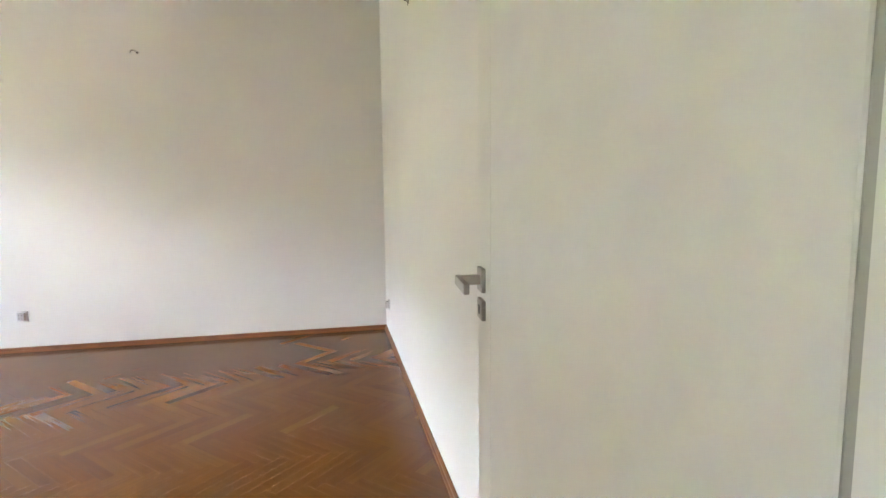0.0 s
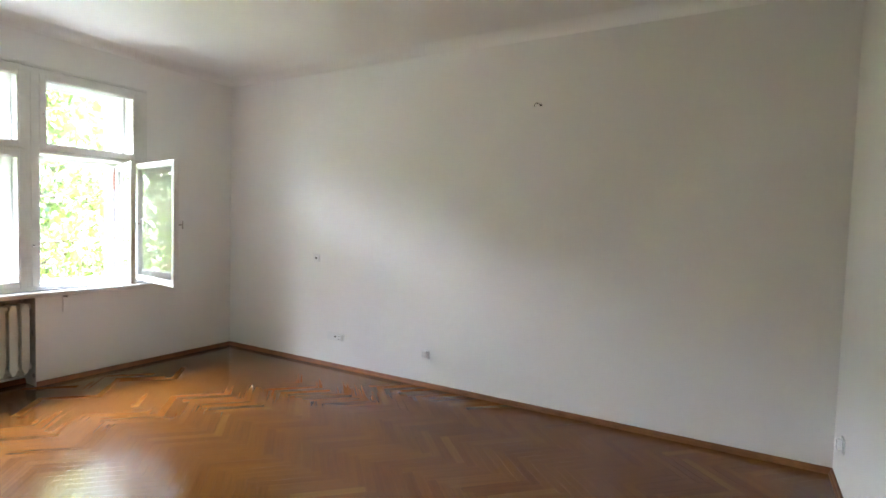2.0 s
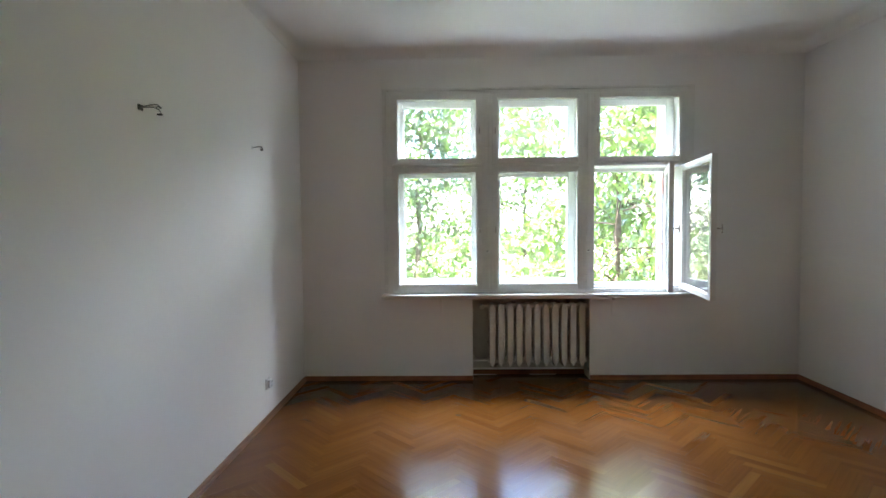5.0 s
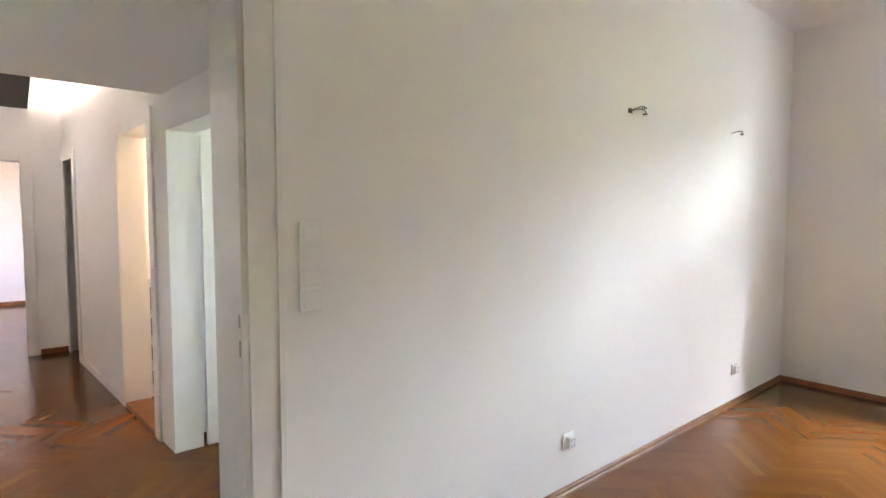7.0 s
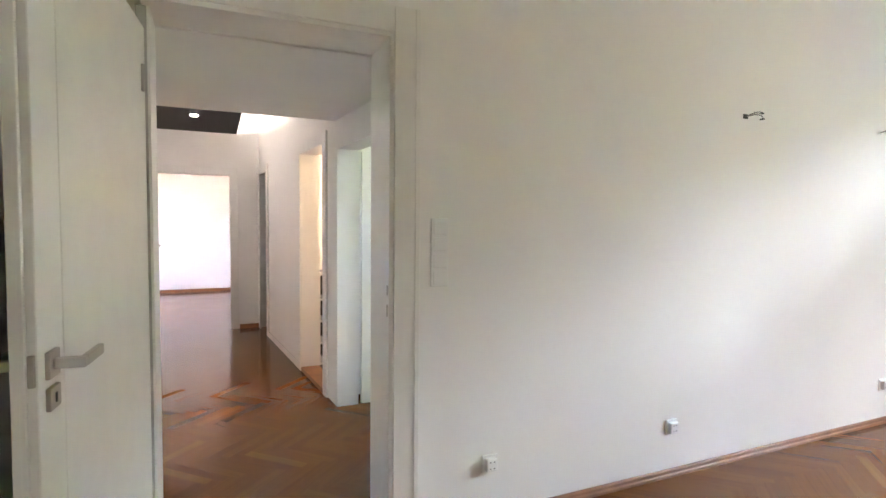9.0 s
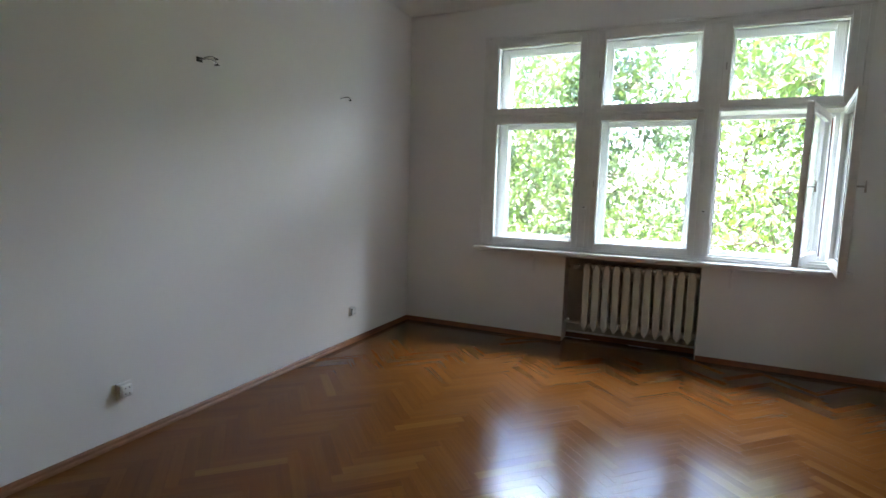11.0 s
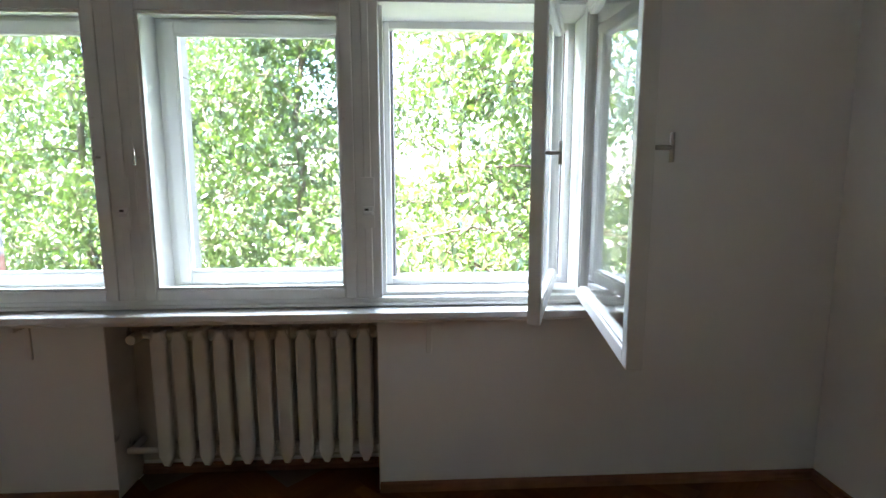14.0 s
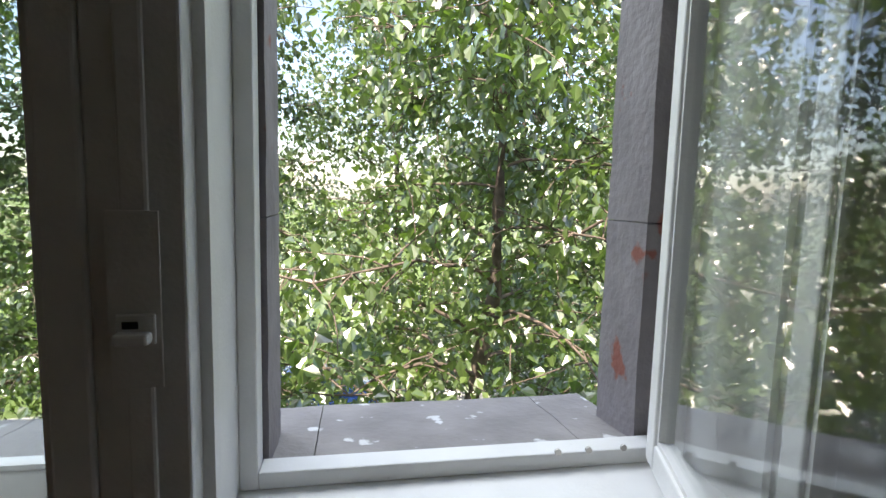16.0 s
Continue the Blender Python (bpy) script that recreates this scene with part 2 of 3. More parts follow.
def cove():
    """A quarter-round hollow between walls and ceiling."""
    bm = bmesh.new()
    r, n = 0.10, 8
    rings = []
    for i in range(n + 1):
        a = math.pi / 2 * i / n
        d, z = r * (1 - math.cos(a)) - 0.001, H - r + r * math.sin(a) + 0.001
        rings.append([bm.verts.new(p) for p in ((d, -d, z), (W - d, -d, z), (W - d, D + d, z), (d, D + d, z))])
    for lo, hi in zip(rings, rings[1:]):
        for k in range(4):
            f = bm.faces.new((lo[k], hi[k], hi[(k + 1) % 4], lo[(k + 1) % 4]))
            f.smooth = True
    return bm


solid("cove_trim", cove(), CEIL, "rounded plaster hollow between walls and ceiling", "trim")
solid("shutter_box_trim", boxes((0.76, 3.60, -0.006, -0.001, 2.69, 2.86), bevel=0.002), PAINT, "slightly raised plastered panel above the window", "trim")
cover = thing("window_trim", "narrow white painted cover strip round the window frame", "trim", kind="structure")
part("strip", boxes((0.766, 0.799, -0.016, -0.001, 0.813, 2.661), bevel=0.004), FRAME, cover)
part("strip", boxes((3.556, 3.591, -0.016, -0.001, 0.813, 2.661), bevel=0.004), FRAME, cover)
part("strip", boxes((0.764, 3.591, -0.017, -0.001, 2.662, 2.687), bevel=0.004), FRAME, cover)
solid("floor_base", boxes((-0.25, W + 0.2, D - 0.1, 0.3, -0.1, -0.012), (-9.2, -0.25, -8.5, -2.3, -0.1, -0.012)), SCREED, "dark screed under the parquet", "floor")


def skirting(name, x0, y0, x1, y1, nx, ny):
    """Oak strip along a wall from one point to another; n points into the room."""
    a, b, n = Vector((x0, y0, 0)), Vector((x1, y1, 0)), Vector((nx, ny, 0))
    prof = [(0.001, 0), (0.022, 0), (0.020, 0.012), (0.014, 0.019), (0.013, 0.032), (0.008, 0.039), (0.001, 0.040)]
    bm = bmesh.new()
    ends = [[bm.verts.new(p + n * d + Vector((0, 0, z))) for d, z in prof] for p in (a, b)]
    k = len(prof)
    for i in range(k):
        bm.faces.new((ends[0][i], ends[0][(i + 1) % k], ends[1][(i + 1) % k], ends[1][i]))
    bm.faces.new(ends[0])
    bm.faces.new(ends[1][::-1])
    bmesh.ops.recalc_face_normals(bm, faces=bm.faces)
    return solid("baseboard_" + name, bm, SKIRT, "narrow varnished oak baseboard along the wall", "baseboard")


skirting("west", 0, -4.43, 0, 0, 1, 0)
skirting("east", W, D, W, 0, -1, 0)
skirting("south", 0, D, W, D, 0, 1)
skirting("north_a", 0, 0, NX0, 0, 0, -1)
skirting("north_b", NX1, 0, W, 0, 0, -1)
skirting("recess", NX0, 0.2, NX1, 0.2, 0, -1)
# the recess lining is darker than the walls, with darker blotches
solid("recess_lining", boxes((NX0, NX0 + 0.004, 0.002, 0.2, 0, NZ), (NX1 - 0.004, NX1, 0.002, 0.2, 0, NZ), (NX0 + 0.004, NX1 - 0.004, 0.194, 0.198, 0.06, NZ)), NICHE, "darker blotchy plaster lining inside the radiator recess", "wall")

# ---- doorway ----
cas = thing("door_frame", "white painted wooden door frame round the open doorway", "door frame", kind="structure")
part("jamb_lining", boxes((-0.262, 0.012, DN - 0.022, DN, 0, DH - 0.022)), GLOSS, cas)
part("jamb_lining", boxes((-0.262, -0.066, DS, DS + 0.022, 0, DH - 0.022)), GLOSS, cas)
part("rebate", boxes((-0.0655, 0.0, DS - 0.06, DS - 0.048, 0, DH - 0.022)), GLOSS, cas)
part("seal", boxes((-0.0655, -0.052, DS - 0.02, DS + 0.014, 0, DH - 0.024), bevel=0.003), SEAL, cas, "grey rubber door seal")
part("head_lining", boxes((-0.262, 0.012, DS, DN, DH - 0.022, DH)), GLOSS, cas)
part("architrave", boxes((0.002, 0.022, DN - 0.004, DN + 0.108, 0, DH + 0.10), (0.022, 0.028, DN + 0.085, DN + 0.108, 0, DH + 0.10), bevel=0.003), GLOSS, cas)
part("architrave", boxes((0.002, 0.022, DS - 0.17, DS - 0.062, 0, DH + 0.10), bevel=0.003), GLOSS, cas)
part("architrave", boxes((0.002, 0.022, DS - 0.0615, DN - 0.0045, DH - 0.004, DH + 0.10), bevel=0.003), GLOSS, cas)
part("strike_plate", boxes((-0.012, -0.003, DN - 0.025, DN - 0.0215, 1.07, 1.11), (-0.012, -0.003, DN - 0.025, DN - 0.0215, 0.98, 1.03)), STEEL, cas, "worn steel strike plate")


LW = 0.885
leaf = thing("door_1", "flush white painted door standing wide open", "door", pose(0.012, DS + 0.002, 0.008, 0, 0, -5.0), kind="structure")
# local: x along the leaf from the hinge, y thickness from 0 (far side) to 0.04
part("panel", boxes((-0.060, LW - 0.13, -0.04, 0.0, 0, 2.03), bevel=0.003), GLOSS, leaf)
part("lock_stile", boxes((LW - 0.1292, LW, -0.04, 0.0, 0, 2.03), bevel=0.003), GLOSS, leaf)
part("rebate_lip", boxes((LW + 0.0005, LW + 0.012, -0.040, -0.016, 0, 2.03), bevel=0.002), GLOSS, leaf)
HZ, HX = 1.085, LW - 0.055


def lever_on(parent, y0, s, x, z):
    part("rose", boxes((x - 0.026, x + 0.026, y0, y0 + s * 0.009, z - 0.026, z + 0.026), bevel=0.0015), STEEL, parent, "square satin nickel rose")
    bm = boxes((x - 0.010, x + 0.010, y0 + s * 0.008, y0 + s * 0.062, z - 0.010, z + 0.010), bevel=0.002)
    box(bm, x - 0.112, x - 0.010, y0 + s * 0.050, y0 + s * 0.062, z - 0.011, z + 0.011, bevel=0.002)
    part("lever", bm, STEEL, parent, "flat satin nickel lever")
    part("key_plate", boxes((x - 0.026, x + 0.026, y0, y0 + s * 0.009, z - 0.088, z - 0.044), bevel=0.0015), STEEL, parent, "square satin nickel key plate")
    part("keyhole", boxes((x - 0.004, x + 0.004, y0 + s * 0.0085, y0 + s * 0.0105, z - 0.076, z - 0.057)), DARK, parent)


lever_on(leaf, 0.0, 1, HX, HZ)
lever_on(leaf, -0.04, -1, HX, HZ)
part("latch", boxes((LW + 0.0005, LW + 0.008, -0.015, -0.003, HZ - 0.03, HZ + 0.03), bevel=0.002), STEEL, leaf, "steel latch in the door edge")
for z in (0.25, 1.80):
    bm = bmesh.new()
    tube(bm, (-0.006, 0.004, z), (-0.006, 0.004, z + 0.09), 0.007)
    part("hinge", bm, STEEL, leaf, "steel barrel hinge")

# ---- the window: inner and outer casements in one deep box frame ----
BAYS = ((0.855, 1.669), (1.769, 2.586), (2.686, 3.50))
LO, HI = (0.85, 1.965), (2.0, 2.625)      # lower and upper lights
YI, YO = -0.03, 0.27
win = thing("window_1", "white painted wooden double casement window with six lights", "window", kind="structure")
part("frame_jamb", boxes((WX0 + 0.003, 0.855, YI, YO, 0.815, 2.655), bevel=0.004), FRAME, win)
part("frame_jamb", boxes((3.50, WX1 - 0.003, YI, YO, 0.815, 2.655), bevel=0.004), FRAME, win)
part("frame_head", boxes((0.855, 3.50, YI, YO, 2.625, 2.655), bevel=0.003), FRAME, win)
part("frame_foot", boxes((0.855, 3.50, YI, YO, 0.815, 0.85), (0.855, 3.50, YI - 0.008, YI - 0.001, 0.817, 0.832), bevel=0.003), FRAME, win)
for a, b in ((1.669, 1.769), (2.586, 2.686)):
    m = part("mullion", boxes((a, b, YI, YO, 0.85, 2.625), (a + 0.035, b - 0.035, YI - 0.008, YI - 0.0005, 0.86, 2.62), bevel=0.004), FRAME, win)
for a, b in BAYS:
    part("transom", boxes((a, b, YI, YO, 1.965, 2.0), (a, b, YI - 0.014, YI - 0.0005, 1.973, 1.992), bevel=0.004), FRAME, win)


def sash(parent, w, z0, z1, y0, y1, stile, rail, top):
    """A glazed casement in local coordinates, x from 0 to w."""
    part("stile", boxes((0, stile, y0, y1, z0, z1), bevel=0.004), FRAME, parent)
    part("stile", boxes((w - stile, w, y0, y1, z0, z1), bevel=0.004), FRAME, parent)
    part("rail", boxes((stile, w - stile, y0 + 0.0005, y1 - 0.0005, z0, z0 + rail), bevel=0.004), FRAME, parent)
    part("rail", boxes((stile, w - stile, y0 + 0.0005, y1 - 0.0005, z1 - top, z1), bevel=0.004), FRAME, parent)
    ym = (y0 + y1) / 2
    g = 0.009
    part("glazing_bead", boxes((stile, stile + g, ym - 0.014, ym + 0.014, z0 + rail, z1 - top), (w - stile - g, w - stile, ym - 0.014, ym + 0.014, z0 + rail, z1 - top),
                               (stile + g, w - stile - g, ym - 0.014, ym + 0.014, z0 + rail, z0 + rail + g), (stile + g, w - stile - g, ym - 0.014, ym + 0.014, z1 - top - g, z1 - top)), FRAME, parent)
    pane = part("pane", boxes((stile + 0.002, w - stile - 0.002, ym - 0.002, ym + 0.002, z0 + rail + 0.002, z1 - top - 0.002)), GLASS, parent, "clear slightly dusty glass pane")
    pane.visible_shadow = False


def t_handle(parent, x, y, s, z, size=1.0):
    bm = bmesh.new()
    tube(bm, (x, y, z), (x, y + s * 0.045 * size, z), 0.006 * size)
    tube(bm, (x, y + s * 0.045 * size, z - 0.035 * size), (x, y + s * 0.045 * size, z + 0.035 * size), 0.006 * size, 0.005 * size)
    part("handle", bm, STEEL, parent, "small worn metal T-handle", smooth=True)


def casement(a, b, zs, inner, closed=True, m=None):
    z0, z1 = zs
    kind = "structure"
    if inner:
        ob = thing("casement", "white painted inner casement, closed" if closed else "white painted inner casement swung open into the room", "casement", m or pose(a, 0, 0), "window casements", kind)
        sash(ob, b - a, z0, z1, -0.036, 0.008, 0.044, 0.042, 0.042)
    else:
        ob = thing("casement", "white painted outer casement, closed" if closed else "white painted outer casement swung open into the room", "casement", m or pose(a, 0, 0), "window casements", kind)
        sash(ob, b - a, z0 + 0.02, z1 - 0.02, 0.19, 0.23, 0.05, 0.05, 0.045)
    return ob


for i, (a, b) in enumerate(BAYS):
    for zs in (LO, HI):
        part("outer_stop", boxes((a, a + 0.03, 0.215, 0.265, zs[0], zs[1]), (b - 0.03, b, 0.215, 0.265, zs[0], zs[1]), (a + 0.03, b - 0.03, 0.215, 0.265, zs[0], zs[0] + 0.03), (a + 0.03, b - 0.03, 0.215, 0.265, zs[1] - 0.03, zs[1]), bevel=0.003), FRAME, win)
        part("inner_stop", boxes((a, a + 0.014, 0.012, 0.04, zs[0], zs[1]), (b - 0.014, b, 0.012, 0.04, zs[0], zs[1]), (a + 0.014, b - 0.014, 0.012, 0.04, zs[0], zs[0] + 0.014)), FRAME, win)
        if i == 2 and zs is LO:
            continue
        c = casement(a, b, zs, True)
        hx = 0.022 if i else b - a - 0.022
        t_handle(c, hx, -0.036, -1, 1.40 if zs is LO else 2.29, 0.8)
        casement(a + 0.032, b - 0.032, zs, False)

# the two leaves that stand open; they hang on the east jamb
op = casement(0, 0.814, LO, True, False, pose(3.498, -0.042, 0, 0, 0, 81.5 + 180))
t_handle(op, 0.79, 0.008, 1, 1.40)
op = casement(0, 0.745, LO, False, False, pose(3.445, 0.185, 0, 0, 0, 71 + 180) @ pose(0, -0.23, 0))
t_handle(op, 0.72, 0.23, 1, 1.40)
for x in (1.719, 2.636):
    part("catch_plate", boxes((x - 0.028, x + 0.026, YI - 0.011, YI - 0.0085, 1.13, 1.325), bevel=0.001), FRAME, win, "thick-painted plate of the window catch")
    bm = boxes((x - 0.019, x + 0.021, YI - 0.016, YI - 0.0115, 1.180, 1.214), bevel=0.002)
    box(bm, x - 0.017, x + 0.019, YI - 0.034, YI - 0.0165, 1.183, 1.196, bevel=0.004)
    part("catch", bm, PLASTIC, win, "small white window catch")
    part("catch_slot", boxes((x - 0.012, x + 0.004, YI - 0.0175, YI - 0.0165, 1.198, 1.206)), DARK, win)
for x in (3.24, 3.30, 3.37):
    bm = bmesh.new()
    tube(bm, (x, 0.214, 0.885), (x, 0.209, 0.885), 0.006)
    part("screw", bm, STEEL, win)

bm = boxes((0.75, 3.607, -0.12, 0.0, 0.782, 0.812), (WX0 + 0.002, WX1 - 0.002, 0.0, 0.2, 0.785, 0.811), bevel=0.006)
box(bm, 0.765, 3.592, -0.105, -0.002, 0.768, 0.7815, bevel=0.004)
solid("window_sill", bm, FRAME, "broad white painted wooden window sill", "window sill")
for x in (1.29, 2.87):
    br = thing("sill_bracket", "small white painted bracket under the window sill", "bracket", pose(x, 0, 0), "sill brackets")
    part("arm", boxes((-0.01, 0.01, -0.085, -0.001, 0.745, 0.767), bevel=0.003), FRAME, br)
    part("plate", boxes((-0.012, 0.012, -0.012, -0.001, 0.61, 0.7445), bevel=0.003), PAINT, br)

# outer masonry: piers outside the mullions, reveals and the cement ledge
def rough(bm, amount, cuts=10):
    bmesh.ops.subdivide_edges(bm, edges=list(bm.edges), cuts=cuts, use_grid_fill=True)
    for v in bm.verts:
        n = noise.noise_vector(v.co * 9) * amount + noise.noise_vector(v.co * 37) * amount * 0.4
        v.co += n
    return bm


for k, (a, b) in enumerate(((0.70, 0.905), (1.61, 1.80), (2.53, 2.725), (3.425, 3.66))):
    for s, (z0, z1) in enumerate(((0.80, 1.30), (1.302, 1.76), (1.763, 2.25), (2.253, 2.75))):
        bm = rough(boxes((a, b, 0.272, 0.43, z0, z1)), 0.0030, 6)
        solid("masonry_pier", bm, STONE, "weathered grey rendered pier with flaking red paint", "pier")
for a, b in ((0.9, 1.25), (1.252, 1.62), (1.80, 2.18), (2.182, 2.54), (2.70, 2.80), (2.802, 3.32), (3.322, 3.46)):
    bm = boxes((a, b, 0.272, 0.60, 0.70, 0.865))
    for v in bm.verts:
        if v.co.y > 0.5 and v.co.z > 0.8:
            v.co.z -= 0.035
    solid("ledge", rough(bm, 0.003, 6), LEDGE, "cracked cement window ledge with bird droppings", "ledge")
solid("facade", boxes((-0.3, 0.75, 0.452, 0.52, -6, 5), (3.6, 9, 0.452, 0.52, -6, 5), (0.75, 3.6, 0.452, 0.52, -6, 0.72), (0.75, 3.6, 0.452, 0.52, 2.7, 5)), FACADE, "rendered outer wall of the house", "facade")

# ---- radiator ----
rad = thing("radiator", "cream enamelled cast-iron radiator with eleven sections in a recess", "radiator", pose(1.722, 0.085, 0.11))
PITCH = 0.0835


def column(bm, x, hw, y0, y1):
    """One flat column of a section, drawn in to a blunt point at its top and foot."""
    outline = ((-0.011, 0.008), (0.011, 0.008), (hw, 0.052), (hw, 0.548), (0.014, 0.596), (-0.014, 0.596), (-hw, 0.548), (-hw, 0.052))
    near = [bm.verts.new((x + a, y0, z)) for a, z in outline]
    far = [bm.verts.new((x + a, y1, z)) for a, z in outline]
    k = len(outline)
    faces = [bm.faces.new(near), bm.faces.new(far[::-1])]
    faces += [bm.faces.new((near[i], far[i], far[(i + 1) % k], near[(i + 1) % k])) for i in range(k)]
    rims = [e for f in faces[:2] for e in f.edges]
    bmesh.ops.bevel(bm, geom=rims, offset=0.009, segments=2, affect="EDGES", profile=0.5)


for i in range(11):
    bm = bmesh.new()
    x = 0.042 + i * PITCH
    column(bm, x, 0.031, -0.058, -0.020)
    column(bm, x, 0.029, 0.020, 0.056)
    for z in (0.055, 0.565):
        tube(bm, (x - 0.0417, 0, z), (x + 0.0417, 0, z), 0.027)
        box(bm, x - 0.026, x + 0.026, -0.05, 0.05, z - 0.024, z + 0.03, bevel=0.012)
    for y in (-0.03, 0.03):
        bmesh.ops.create_cone(bm, cap_ends=True, segments=8, radius1=0.006, radius2=0.03, depth=0.035, matrix=Matrix.Translation((x, y, 0.015)))
    part("section", bm, IRON, rad)
for z in (0.055, 0.565):
    bm = bmesh.new()
    tube(bm, (0.9185, 0, z), (0.931, 0, z), 0.026, sides=6)
    part("plug", bm, IRON, rad)
bm = bmesh.new()
tube(bm, (-0.005, 0, 0.565), (-0.055, 0, 0.565), 0.014)
tube(bm, (-0.055, 0, 0.565), (-0.055, 0.105, 0.565), 0.012)
part("supply_pipe", bm, IRON, rad, smooth=True)
bm = bmesh.new()
tube(bm, (-0.055, -0.012, 0.565), (-0.055, -0.065, 0.565), 0.023, 0.02)
part("valve", bm, IRON, rad, "old painted radiator valve")
bm = bmesh.new()
tube(bm, (-0.005, 0, 0.055), (-0.14, 0, 0.055), 0.013)
tube(bm, (-0.128, 0, 0.055), (-0.128, 0.105, 0.055), 0.013)
part("return_pipe", bm, IRON, rad, smooth=True)
for x in (0.2, 0.72):
    part("bracket", boxes((x - 0.012, x + 0.012, 0.02, 0.112, 0.515, 0.535)), IRON, rad)


# ---- sockets, switches and wires; local y points out of the wall ----
def plate(parent, x, z, w=0.081, h=0.081):
    return part("frame", boxes((x - w / 2, x + w / 2, 0.0005, 0.010, z - h / 2, z + h / 2), bevel=0.003), PLASTIC, parent)


def socket(m, gangs=1, group="wall sockets", label="white plastic double wall socket low on the wall", kinds=None):
    ob = thing("wall_socket", label, "socket", m, group)
    w = 0.081 + 0.071 * (gangs - 1)
    plate(ob, 0, 0, w)
    for g in range(gangs):
        x = -w / 2 + 0.0405 + 0.071 * g
        kind = (kinds or "d" * gangs)[g]
        if kind == "d":
            part("insert", boxes((x - 0.028, x + 0.028, 0.0102, 0.034, -0.030, 0.030), bevel=0.006), PLASTIC, ob)
            for z in (-0.015, 0.015):
                bm = bmesh.new()
                tube(bm, (x - 0.010, 0.0335, z), (x - 0.010, 0.0350, z), 0.0035, sides=8)
                tube(bm, (x + 0.010, 0.0335, z), (x + 0.010, 0.0350, z), 0.0035, sides=8)
                part("pin_holes", bm, DARK, ob)
        elif kind == "a":
            part("insert", boxes((x - 0.030, x + 0.030, 0.0102, 0.014, -0.030, 0.030), bevel=0.002), PLASTIC, ob)
            part("port", boxes((x - 0.012, x + 0.012, 0.0142, 0.0155, -0.008, 0.008)), DARK, ob)
        else:
            part("cover", boxes((x - 0.031, x + 0.031, 0.0102, 0.013, -0.031, 0.031), bevel=0.002), PLASTIC, ob)
    return ob


WEST = lambda y, z: pose(0, y, z, 0, 0, -90)
EAST = lambda y, z: pose(W, y, z, 0, 0, 90)
for y in (-4.085, -2.963, -0.976):
    socket(WEST(y, 0.275))
socket(EAST(-2.685, 0.30))
socket(EAST(-1.62, 0.315), 3, label="triple white socket plate with power and aerial outlets", kinds="dac")
socket(EAST(-1.345, 1.09), 1, label="small white aerial outlet at chest height", kinds="a")
socket(pose(4.25, D, 0.30), 1)

sw = thing("light_switch", "white plastic four-gang vertical light switch beside the doorway", "switch", WEST(-4.345, 1.245))
plate(sw, 0, 0, 0.081, 0.292)
for i in range(4):
    z = (i - 1.5) * 0.071
    part("rocker", boxes((-0.029, 0.029, 0.0102, 0.0145, z - 0.029, z + 0.029), bevel=0.002), PLASTIC, sw)


def wires(m, n, length, spread, label):
    """Loose ends of a cable left for a wall lamp; local y points out of the wall."""
    ob = thing("lamp_wires", label, "wires", m, "bare lamp wires")
    bm = boxes((-0.02, 0.02, 0.0005, 0.003, -0.013, 0.013), bevel=0.001)
    part("hole", bm, DARK if n > 2 else PLASTIC, ob)
    for i in range(n):
        cv = bpy.data.curves.new("strand", "CURVE")
        cv.dimensions = "3D"
        cv.bevel_depth = 0.0024
        cv.bevel_resolution = 2
        sp = cv.splines.new("BEZIER")
        sp.bezier_points.add(2)
        a = (i - (n - 1) / 2) * spread
        for p, co in zip(sp.bezier_points, ((a * 0.1, 0.002, 0), (length * 0.4, 0.05, 0.012 + a * 0.5), (length + a * 0.3, 0.045 + abs(a) * 0.3, a))):
            p.co = co
            p.handle_left_type = p.handle_right_type = "AUTO"
        cv.materials.append(WIRE if i % 2 == 0 else STEEL)
        s = new("strand", cv)
        s.parent = ob
        part("connector", boxes((length * 0.75 + a * 0.2, length + 0.005, 0.035, 0.052, a - 0.004, a + 0.004), bevel=0.001), DARK if i % 2 == 0 else PLASTIC, ob)
    return ob


wires(WEST(-2.46, 1.99), 3, -0.09, 0.016, "loose dark lamp wires sticking out of the wall")
wires(WEST(-1.15, 2.0), 2, -0.08, 0.012, "loose pale lamp wires sticking out of the wall")
wires(EAST(-3.632, 2.43), 2, -0.08, 0.012, "loose pale lamp wires sticking out of the wall")
wires(pose(2.86, D, 2.37), 3, -0.12, 0.018, "loose dark lamp wires sticking out of the wall")

# ---- hall, seen through the doorway ----
def prism(points, z0, z1):
    bm = bmesh.new()
    lo = [bm.verts.new((x, y, z0)) for x, y in points]
    hi = [bm.verts.new((x, y, z1)) for x, y in points]
    n = len(points)
    for i in range(n):
        bm.faces.new((lo[i], lo[(i + 1) % n], hi[(i + 1) % n], hi[i]))
    bm.faces.new(lo[::-1])
    bm.faces.new(hi)
    bmesh.ops.recalc_face_normals(bm, faces=bm.faces)
    return bm


def hy(x):
    return -4.41 + (x + 1.74) * 0.09


def hall_wall(name, x0, x1, z0=0.0, z1=2.80, thick=0.16):
    return solid(name, prism(((x0, hy(x0)), (x1, hy(x1)), (x1, hy(x1) + thick), (x0, hy(x0) + thick)), z0, z1), PAINT, "white painted hall wall", "wall")


